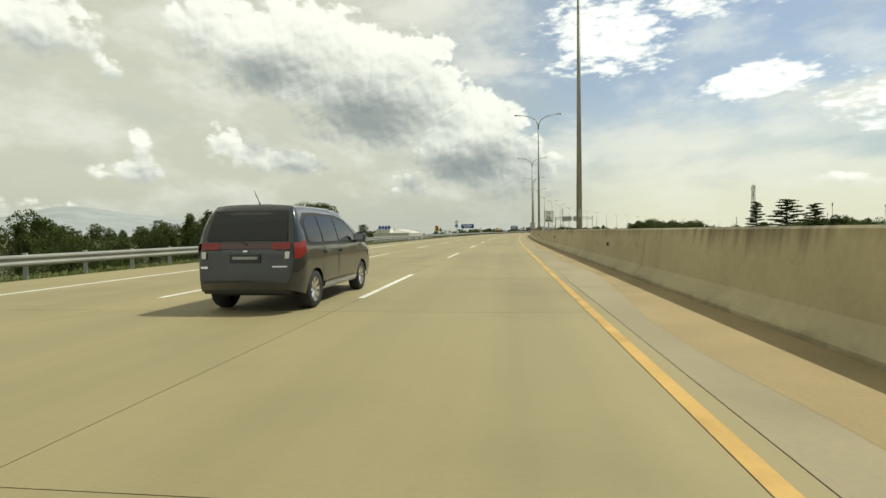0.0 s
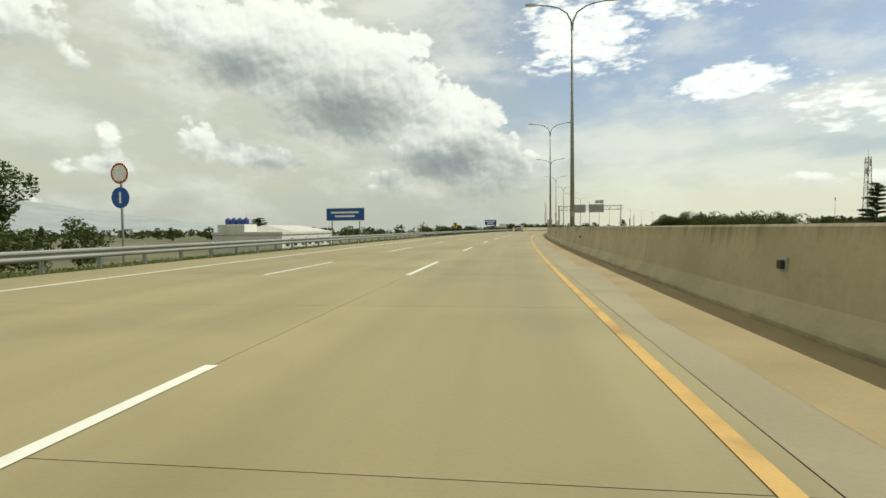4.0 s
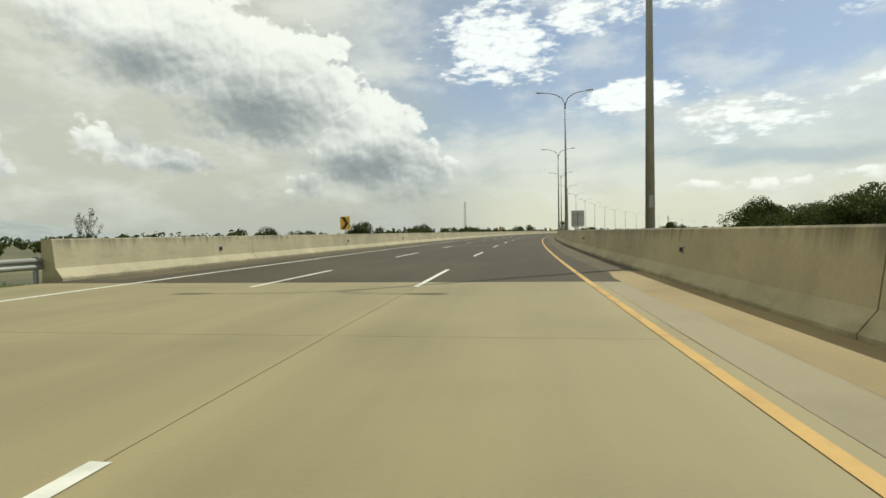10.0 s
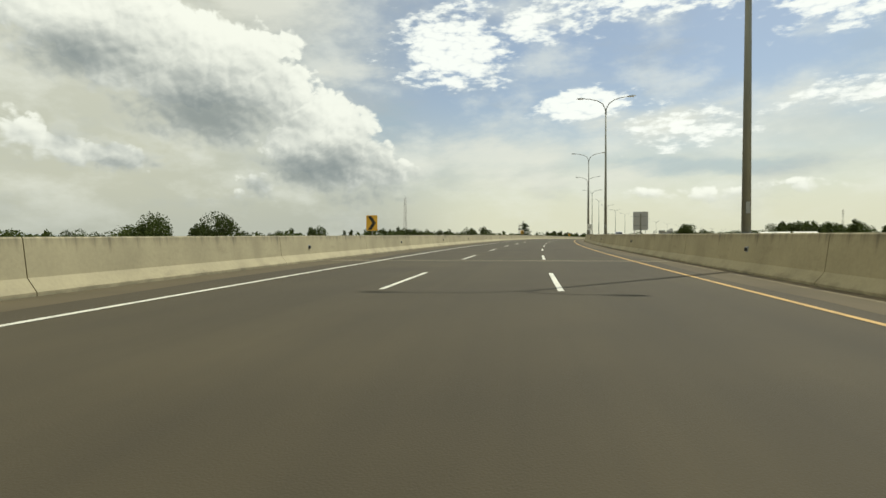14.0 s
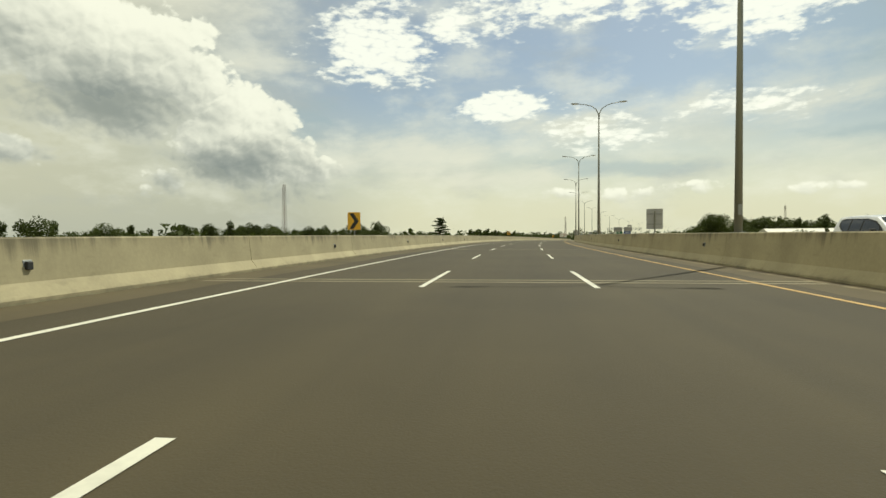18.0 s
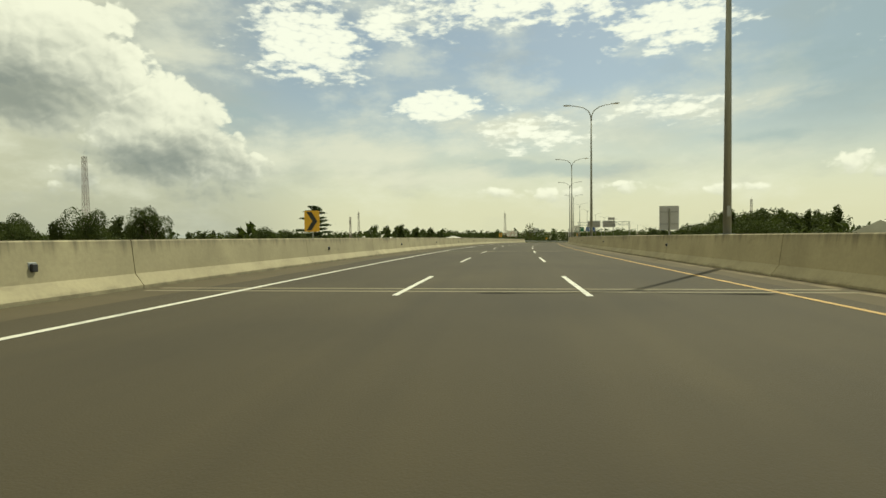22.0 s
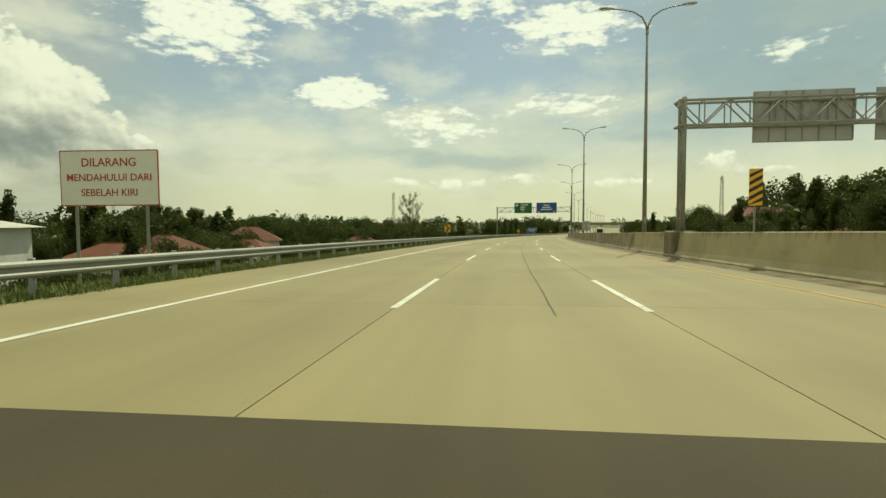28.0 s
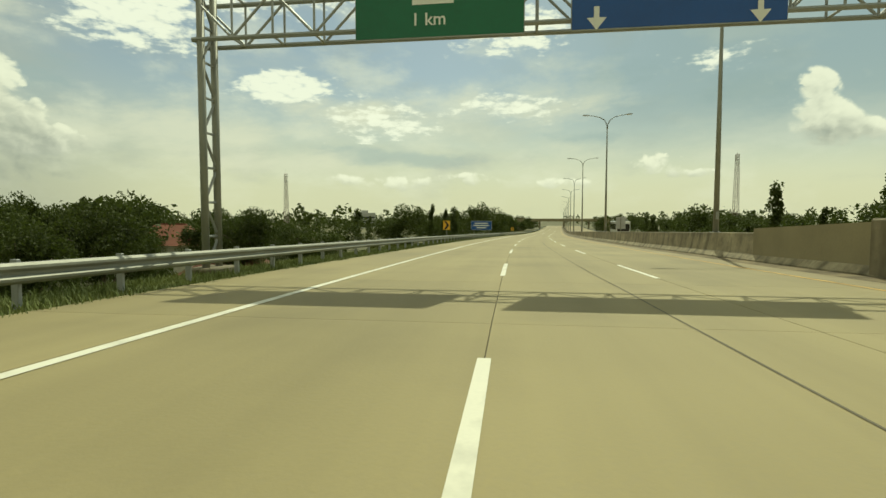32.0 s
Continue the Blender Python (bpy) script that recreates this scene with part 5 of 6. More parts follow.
car("people_carrier", at(237.7, -4.1, 0.0), VAN, M["carsilver"], "silver people carrier with chrome trim on the road")
car("white_car", at(487.5, 12.5, 0.0, 180), VAN, M["carwhite"], "white people carrier on the other carriageway")


# ---- a bus beyond the median ----
bus = thing("bus", at(955, 13.6, 0.0, 180), "white coach with dark windscreen on the other carriageway", "bus")
part("body", boxed(-1.25, 1.25, 0, 10.5, 0.45, 3.3, bevel=0.14), M["carwhite"], bus)
part("windscreen", boxed(-1.1, 1.1, 10.49, 10.53, 1.35, 2.75, bevel=0.015), M["carglass"], bus)
part("bumper", boxed(-1.22, 1.22, 10.45, 10.6, 0.4, 0.85, bevel=0.04), M["plastic"], bus)
for q in (-1, 1):
    for k in range(6):
        part("side_window", boxed(min(q * 1.245, q * 1.265), max(q * 1.245, q * 1.265), 0.5 + k * 1.6, 1.95 + k * 1.6, 1.7, 2.75), M["carglass"], bus)
    part("head_lamp", boxed(q * 0.95 - 0.18, q * 0.95 + 0.18, 10.58, 10.62, 0.9, 1.1, bevel=0.02), M["clear"], bus)
    for y in (2.2, 8.2):
        w = part("wheel", rod(bmesh.new(), (q * 0.95, y, 0.48), (q * 1.24, y, 0.48), 0.48, 0.48, 24), M["tyre"], bus)
        part("rim", rod(bmesh.new(), (q * 1.2, y, 0.48), (q * 1.25, y, 0.48), 0.27, 0.25, 16), M["rim"], w)


# ---- trees ----
def leaf_cloud(points, size, rng, flat=0.0):
    """Small bent leaf sprays at the given places, as one mesh's vertices and faces."""
    n = len(points)
    p = np.asarray(points)
    d = rng.normal(size=(n, 3))
    d[:, 2] *= 1.0 - flat
    d /= np.linalg.norm(d, axis=1)[:, None]
    r = rng.normal(size=(n, 3))
    r[:, 2] *= 1.0 - flat
    e = np.cross(d, r)
    e /= np.linalg.norm(e, axis=1)[:, None] + 1e-9
    s = size * (0.6 + 0.8 * rng.random(n))[:, None]
    sag = np.cross(d, e) * s * 0.3
    v = np.stack([p - d * s, p + e * s * 0.55 + sag, p + d * s, p - e * s * 0.55 + sag], axis=1).reshape(-1, 3)
    f = np.arange(4 * n).reshape(-1, 4)
    return v, f


def crown_mesh(kind, seed):
    """A crown for a tree one unit high that is scaled later; also returns the trunk and limbs."""
    rng = np.random.default_rng(seed)
    rnd = random.Random(seed)
    wood = bmesh.new()
    pts = []
    if kind in ("round", "grand"):
        big = kind == "grand"
        H = 12.0
        tube(wood, [(0, 0, 0), (0.1, 0.05, H * 0.2), (-0.1, 0.1, H * 0.45), (0.1, 0, H * 0.75)], [0.36, 0.28, 0.2, 0.06], 7)
        for k in range(44 if big else 28):
            a, q = rnd.random() * 6.28, rnd.random() ** 0.6
            z = H * (0.28 + 0.66 * rnd.random())
            rr = 5.0 * q * math.sqrt(max(0.05, 1 - ((z / H - 0.55) / 0.47) ** 2))
            c = np.array([rr * math.cos(a), rr * math.sin(a), z])
            if k % 2 == 0:
                tube(wood, [(0, 0, z * 0.55), tuple(c * (0.5, 0.5, 0.9)), tuple(c)], [0.13, 0.08, 0.03], 5)
            R = 1.3 + 1.1 * rnd.random()
            nl = 560 if big else 520
            m = rng.normal(size=(nl, 3))
            m /= np.linalg.norm(m, axis=1)[:, None]
            pts.append(c + m * (R * (0.6 + 0.45 * rng.random(nl)))[:, None] * np.array([1, 1, 0.8]))
        v, f = leaf_cloud(np.concatenate(pts), 0.15 if big else 0.15, rng)
    elif kind == "tall":
        H = 12.0
        tube(wood, [(0, 0, 0), (0.1, 0, H * 0.5), (0, 0.1, H * 0.92)], [0.26, 0.17, 0.04], 7)
        for k in range(24):
            z = H * (0.18 + 0.8 * k / 24)
            a = rnd.random() * 6.28
            rr = 1.5 * (1.15 - z / H) * (0.4 + rnd.random())
            c = np.array([rr * math.cos(a), rr * math.sin(a), z])
            tube(wood, [(0, 0, z * 0.92), tuple(c)], [0.06, 0.02], 5)
            R = (0.6 + 0.75 * rnd.random()) * (1.2 - 0.55 * z / H)
            m = rng.normal(size=(240, 3))
            m /= np.linalg.norm(m, axis=1)[:, None]
            pts.append(c + m * (R * (0.4 + 0.7 * rng.random(240)))[:, None] * np.array([1, 1, 1.2]))
        v, f = leaf_cloud(np.concatenate(pts), 0.17, rng)
    elif kind == "layered":
        H = 12.0
        tube(wood, [(0, 0, 0), (0.05, 0, H * 0.5), (0, 0.05, H * 0.97)], [0.3, 0.2, 0.04], 8)
        for k in range(34):
            z = H * (0.14 + 0.83 * (k + rnd.random() * 0.6) / 34)
            a = k * 2.4 + rnd.random()
            reach = (4.6 * (1.03 - z / H) ** 0.75) * (0.6 + 0.55 * rnd.random()) + 0.35
            tip = np.array([reach * math.cos(a), reach * math.sin(a), z + reach * 0.10])
            tube(wood, [(0, 0, z), tuple(tip)], [0.06, 0.015], 5)
            for j in range(6):
                c = np.array([0, 0, z]) + (tip - np.array([0, 0, z])) * (0.35 + 0.65 * j / 5)
                m = rng.normal(size=(80, 3)) * np.array([0.42, 0.42, 0.09]) * (0.75 + 0.25 * reach / 4)
                pts.append(c + m)
        v, f = leaf_cloud(np.concatenate(pts), 0.15, rng, 0.6)
    elif kind == "sparse":
        H = 12.0
        tube(wood, [(0, 0, 0), (0.15, 0, H * 0.35), (-0.05, 0.1, H * 0.7), (0.1, 0, H * 0.98)], [0.15, 0.11, 0.07, 0.02], 7)
        for k in range(26):
            z = H * (0.3 + 0.68 * k / 26)
            a = k * 2.4 + rnd.random()
            reach = (0.9 + 2.6 * math.sin(math.pi * min(1, (z / H - 0.2) / 0.85))) * (0.6 + 0.5 * rnd.random())
            mid = np.array([reach * 0.5 * math.cos(a), reach * 0.5 * math.sin(a), z + reach * 0.25])
            tip = np.array([reach * math.cos(a + 0.2), reach * math.sin(a + 0.2), z + reach * 0.62])
            tube(wood, [(0, 0, z * 0.97), tuple(mid), tuple(tip)], [0.055, 0.035, 0.012], 5)
            for j in range(3):
                t2 = mid + (tip - mid) * (0.2 + 0.4 * j) + np.array([rnd.uniform(-.6, .6), rnd.uniform(-.6, .6), rnd.uniform(0, .6)])
                tube(wood, [tuple(mid + (tip - mid) * 0.3 * j), tuple(t2)], [0.02, 0.008], 4)
                if rnd.random() < 0.8:
                    pts.append(t2 + rng.normal(size=(46, 3)) * (0.2 + 0.12 * rnd.random()))
        v, f = leaf_cloud(np.concatenate(pts), 0.10, rng)
    else:  # shrub
        H = 3.0
        for k in range(14):
            a = rnd.random() * 6.28
            rr = 1.5 * rnd.random() ** 0.6
            c = np.array([rr * math.cos(a), rr * math.sin(a), 0.5 + 1.9 * rnd.random() * (1 - rr / 3)])
            tube(wood, [(0, 0, 0), tuple(c)], [0.05, 0.015], 4)
            m = rng.normal(size=(200, 3))
            m /= np.linalg.norm(m, axis=1)[:, None]
            pts.append(c + m * (0.7 * (0.5 + 0.5 * rng.random(200)))[:, None])
        v, f = leaf_cloud(np.concatenate(pts), 0.1, rng)
    top = float(v[:, 2].max())
    mat = {"round": M["leaf"], "grand": M["leaf"], "tall": M["leaf"], "layered": M["leaf3"], "sparse": M["leaf2"], "shrub": M["leaf2"]}[kind]
    me = quads("crown", v, f, mat)
    return mesh_of("trunk", wood, M["bark"], True), me, top


CROWNS = {k: [crown_mesh(k, 40 + i * 7 + j * 31) for i in range(n)] for j, (k, n) in enumerate((("round", 5), ("grand", 2), ("tall", 4), ("layered", 2), ("sparse", 2), ("shrub", 3)))}
TREE_LABEL = {"grand": "broad dark green tree with full crown", "round": "dark green broad-crowned tree beyond the road", "tall": "slim dark green tree with upright crown", "layered": "tall dark tree with flat layered branches",
              "sparse": "thin tree with bare branches and few leaves", "shrub": "olive green bush beside the road bank"}
tree_rng = random.Random(77)


def base_z(s, u):
    p = road(s, u)
    g = ground_z(p.x, p.y)
    if -27 < u < -10:
        g = max(g, p.z + float(np.interp(u, [-26, -15.5, -12.4, -11.0], [-9.5, -2.0, -0.25, -0.1])))
    if 21.8 < u < 33:
        g = max(g, p.z + float(np.interp(u, [24, 33], [-0.5, -8.0])))
    return g


def tree(kind, s, u, ztop, wide=1.0, which=None, label=""):
    """A tree whose top stands ztop metres over the road there."""
    i = tree_rng.randrange(len(CROWNS[kind])) if which is None else which
    wood, leaves, top = CROWNS[kind][i]
    p = road(s, u)
    z0 = base_z(s, u) - 0.1
    k = (p.z + ztop - z0) / top
    if k < 0.08 or (kind == "shrub" and k > 1.3):
        return None
    m = pose(p.x, p.y, z0, 0, 0, tree_rng.random() * 360) @ Matrix.Diagonal((k * wide, k * wide, k, 1))
    ob = thing("bush" if kind == "shrub" else "tree", m, label or TREE_LABEL[kind], "bush" if kind == "shrub" else "tree")
    part("trunk", wood, None, ob)
    part("crown", leaves, None, ob)
    return ob


def beside(x, y):
    """How far along the road, and to its left, a place is."""
    s = float(_sg[np.argmin((_X - x) ** 2 + (_Y - y) ** 2)])
    return s, -math.hypot(x - np.interp(s, _sg, _X), y - np.interp(s, _sg, _Y))


# single trees
tree("grand", 146.5, -60.3, 11.0, 1.25, 0, "great round-crowned dark tree beside the road")
for s, u, z, w in ((120, -62, 6.2, 0.8), (113, -60, 5.4, 0.8), (104, -58, 5.6, 0.7), (96, -60, 4.6, 0.9)):
    tree("round", s, u, z, w)
for s, u, z in ((92, -56, 6.0), (88, -57, 5.2), (100, -54, 5.0)):
    tree("tall", s, u, z, 1.0)
tree("layered", 261, -100, 5.6, 1.3)
tree("grand", 327.2, -22.2, 3.0, 0.6, 1)
tree("round", 330.5, -21.4, 2.2, 0.6, 2)
tree("layered", 716.6, -73.7, 12.2, 1.05, 0, "tall dark pine-like tree with flat layered branches")
tree("sparse", 843.7, -29.5, 10.8, 0.72, 0, "tall thin tree with bare branches and tufts of leaves")
tree("sparse", 868, -36, 7.5, 0.6, 1)
tree("sparse", 874, -42, 6.6, 0.5, 0)
tree("layered", 289.0, 95.5, 13.5, 0.75, 1)
tree("layered", 292.0, 108.4, 14.5, 1.3, 0)
tree("layered", 289.0, 118.9, 12.0, 1.0, 1)
tree("round", 283.0, 126.9, 6.5, 1.0)
tree("grand", 592.1, 35.1, 6.2, 0.85, 1)
tree("round", 598, 41, 4.2, 0.9)
for s, u, z in ((196, -18, 2.6), (204, -17, 2.2), (213, -19, 1.9), (228, -17, 2.0), (275, -15, 2.4)):
    tree("sparse", s, u, z, 0.45)
tree("shrub", 262, -14.2, 1.9, 1.4)
tree("shrub", 271, -14.8, 2.2, 1.5)
for s, u, z in ((405, -38, 3.6), (411, -44, 2.6), (418, -40, 4.3), (428, -43, 2.0), (352, -60, 2.6), (367, -62, 3.4), (378, -58, 2.2)):
    tree("round", s, u, z, 0.8)

for a, d, z, w in ((-14.0, 150, 4.4, 0.7), (-10.6, 155, 5.0, 0.75), (-7.9, 148, 2.6, 0.8), (-5.4, 160, 5.6, 0.8), (-3.6, 158, 5.0, 0.8), (-1.0, 170, 2.2, 0.8), (2.4, 160, 4.6, 0.75), (4.4, 165, 5.0, 0.7), (6.2, 150, 3.2, 0.7), (8.6, 160, 6.0, 0.7), (10.6, 170, 4.0, 0.6), (12.2, 162, 6.6, 0.65), (18.6, 190, 3.2, 1.1), (20.4, 200, 2.6, 0.9)):
    s, u = beside(161.7 + d * math.sin(radians(a)), 483.5 + d * math.cos(radians(a)))
    tree("round", s, u, z + 1.5, w)
for dx, dy, z in ((-13, 3, 9.0), (-9, -4, 10.5), (-6, 2, 11.2), (-3, -3, 9.6), (0, 3, 8.0), (4, -2, 8.6), (8, 4, 9.8), (11, 0, 7.4)):
    s, u = beside(352 + dx, 836 + dy)
    tree("tall", s, u, z, 1.5)

# rows and stands of trees: kinds, s range, u range, count, height over the road
BELTS = [("round", 846, 905, -40, -27, 12, 0.6, 3.4), ("shrub", 800, 870, -22, -15, 22, -0.6, 0.7), ("round", 325, 368, 36, 62, 16, 3.6, 7.6), ("round tall", 885, 965, 62, 118, 44, 12, 20), ("tall", 835, 862, -106, -86, 10, 7.0, 9.5), ("round", 60, 150, -125, -85, 18, 3.5, 6.5), ("round", 890, 940, -115, -80, 12, 6, 9), ("round", 660, 740, 110, 160, 14, 4, 7),
         ("round tall", -60, 140, -75, -34, 46, 1.5, 4.6), ("round", 20, 90, -34, -28, 10, 0.3, 2.0), ("round tall", 140, 180, -110, -70, 8, 1.0, 5.0),
         ("round", 120, 330, 90, 190, 26, 1.5, 5.5), ("round", 255, 330, 48, 74, 12, 3.4, 6.0), ("round", -40, 200, 110, 200, 14, 1.5, 4.0),
         ("round tall", 560, 700, -150, -78, 34, 3.0, 7.5), ("round tall", 700, 790, -200, -120, 22, 3.0, 8.0), ("shrub round", 660, 735, -66, -50, 10, 0.6, 2.6),
         ("round", 520, 660, -62, -36, 8, 0.8, 3.6), ("round", 440, 560, -150, -110, 12, 2.0, 5.0),
         ("round", 340, 560, 90, 200, 28, 1.5, 5.0), ("round tall", 600, 760, 70, 130, 34, 2.0, 5.2), ("round", 630, 700, 48, 66, 8, 0.8, 2.8), ("round", 690, 780, 40, 60, 10, 2.0, 5.6),
         ("tall", 764, 800, -80, -62, 12, 4.5, 8.6), ("round tall", 745, 800, -70, -40, 14, 0.4, 2.6), ("round", 800, 870, -84, -48, 24, 0.0, 2.4), ("round", 800, 880, -84, -56, 7, 3.2, 5.2), ("round", 745, 850, -34, -22, 26, -1.4, 0.4), ("round", 880, 960, -78, -44, 26, 0.6, 6.4), ("round tall", 960, 1120, -60, -18, 44, 2.0, 9.5),
         ("round", 820, 960, -130, -80, 22, 4.5, 8.0), ("round", 1120, 1300, -70, -16, 40, 5.0, 11.0), ("shrub", 860, 1000, -24, -15, 26, 0.3, 1.6), ("shrub", 745, 860, -26, -16, 18, -1.0, 0.6),
         ("round tall", 790, 900, 38, 80, 30, 4.0, 9.0), ("round tall", 815, 880, 29, 40, 14, 3.5, 7.5), ("round", 770, 800, 44, 70, 12, 4.5, 8.5), ("round tall", 900, 1050, 30, 80, 40, 1.0, 8.8), ("round", 1050, 1300, 26, 90, 44, 5.0, 10.0), ("shrub", 880, 1100, 25, 30, 24, 0.2, 2.0)]
wood_v, wood_f, wood_n = [], [], 0
for kinds, s0, s1, u0, u1, n, z0, z1 in BELTS:
    far = min(abs(u0), abs(u1)) >= 44 or s0 >= 880
    for i in range(n):
        kind = tree_rng.choice(kinds.split())
        s, u, zt, wide = s0 + (s1 - s0) * (i + tree_rng.random()) / n, tree_rng.uniform(u0, u1), tree_rng.uniform(z0, z1), tree_rng.uniform(0.75, 1.2)
        if not far:
            tree(kind, s, u, zt, wide)
            continue
        # distant stands: thinned crowns joined together
        leaves, top = tree_rng.choice(CROWNS[kind])[1:]
        co = np.empty(len(leaves.vertices) * 3)
        leaves.vertices.foreach_get("co", co)
        skip = 3 if kind == "tall" else 5
        q = co.reshape(-1, 4, 3)[::skip]
        mid = q.mean(axis=1, keepdims=True)
        q = mid + (q - mid) * skip ** 0.5 * 0.8
        p = road(s, u)
        g0 = base_z(s, u)
        k = (p.z + zt - g0) / top
        w = q.reshape(-1, 3) * (k * wide, k * wide, k) + (p.x, p.y, g0)
        wood_v.append(w)
        wood_f.append(np.arange(len(w)).reshape(-1, 4) + wood_n)
        wood_n += len(w)
me = quads("woods", np.concatenate(wood_v), np.concatenate(wood_f), M["leaf"])
tagged(new("woods", me), "stands of dark green trees away from the road", "woods", kind="stuff")


# far woods that close the horizon
def far_woods(a0, a1, d0, d1, count, z0, z1, seed, cx, cy):
    rng = np.random.default_rng(seed)
    pts = []
    for i in range(count):
        a = radians(a0 + (a1 - a0) * rng.random())
        d = d0 + (d1 - d0) * rng.random()
        x, y = cx + d * math.sin(a), cy + d * math.cos(a)
        if np.min((_X - x) ** 2 + (_Y - y) ** 2) < 48.0 ** 2:
            continue
        zb = ground_z(x, y)
        h = z0 + (z1 - z0) * rng.random() - zb
        R = 3.0 + 3.5 * rng.random()
        m = rng.normal(size=(70, 3))
        m /= np.linalg.norm(m, axis=1)[:, None]
        pts.append(np.array([x, y, zb + h * 0.55]) + m * np.array([R, R, h * 0.45]) * (0.6 + 0.4 * rng.random(70))[:, None])
    v, f = leaf_cloud(np.concatenate(pts), 1.2, rng)
    me = quads("far_woods", v, f, M["leaf"])
    return tagged(new("far_woods", me), "distant dark green woods on the plain", "woods", kind="stuff")


far_woods(-60, 20, 420, 900, 300, -1.0, 5.0, 1, 0, 100)
far_woods(20, 120, 420, 900, 300, -1.0, 5.0, 2, 60, 250)
far_woods(0, 110, 480, 1000, 520, -6.0, 5.0, 3, 300, 620)


# ---- towers ----
def mast(s, u, ztop, base_w, label, arrays=True, lattice=True):
    p = road(s, u)
    z0 = ground_z(p.x, p.y)
    h = p.z + ztop - z0
    ob = thing("antenna_mast", pose(p.x, p.y, z0, 0, 0, tree_rng.random() * 90), label, "mast")
    w = base_w / 2
    n = max(8, int(h / (base_w * 0.9)))
    corner = lambda k, i: Vector((w * (1 - 0.5 * k / n) * (1 if i in (0, 3) else -1), w * (1 - 0.5 * k / n) * (1 if i < 2 else -1), h * k / n))
    for i in range(4):
        part("leg", rod(bmesh.new(), corner(0, i), corner(n, i), 0.11, 0.07, 5), M["towerpaint"], ob)
    for j in range(4):
        bm = bmesh.new()
        for k in range(n):
            rod(bm, corner(k, j), corner(k + 1, (j + 1) % 4), 0.05, None, 4)
            rod(bm, corner(k, (j + 1) % 4), corner(k + 1, j), 0.05, None, 4)
            rod(bm, corner(k + 1, j), corner(k + 1, (j + 1) % 4), 0.05, None, 4)
        part("lattice", bm, M["towerpaint"], ob)
    if arrays:
        for k in range(6):
            t = k * 1.05
            part("antenna_panel", boxed(-0.18, 0.18, -0.08, 0.08, -1.1, 1.1, bevel=0.03), M["signwhite"], ob, m=pose(0.85 * math.cos(t), 0.85 * math.sin(t), h - 1.6 - (k % 2) * 2.6, 0, 0, math.degrees(t) - 90))
        for z in (h - 1.6, h - 4.2):
            part("platform", rod(bmesh.new(), (0, 0, z - 0.06), (0, 0, z + 0.06), 0.85, None, 10), M["towerpaint"], ob)
    part("lightning_rod", rod(bmesh.new(), (0, 0, h), (0, 0, h + 2.5), 0.04, 0.02, 5), M["towerpaint"], ob)
    return ob


mast(733, -192, 36.5, 2.6, "tall red and white lattice antenna mast over trees", False)
mast(960.5, -230, 27.5, 2.2, "lattice telephone mast with white antenna panels")
mast(1106.9, -146, 31.5, 2.4, "lattice telephone mast beyond the trees")
mast(922.6, -207, 21.0, 1.8, "slim lattice telephone mast beyond trees")
mast(294.0, 94.9, 21.5, 2.0, "lattice telephone mast with antenna panels beside tall trees")
mast(1121, 86, 38.0, 2.6, "lattice telephone mast beyond the other carriageway")
mast(700, 240, 34, 2.4, "distant lattice mast on the plain")
mast(880, 260, 40, 2.4, "distant lattice mast on the plain")
for i, (s, u, z) in enumerate(((420, 150, 16), (560, 190, 18), (480, 230, 22), (300, 210, 18), (640, 150, 15), (610, 130, 22), (180, 160, 14))):
    p = road(s, u)
    z0 = ground_z(p.x, p.y)
    ob = thing("pole", pose(p.x, p.y, z0), "slim grey steel pole far across the plain", "pole", "distant poles")
    part("shaft", rod(bmesh.new(), (0, 0, 0), (0, 0, p.z + z - z0), 0.22, 0.1, 6), M["dull"], ob)
    part("top_array", rod(bmesh.new(), (0, 0, p.z + z - z0 - 2.0), (0, 0, p.z + z - z0), 0.35, 0.35, 8), M["dull"], ob)


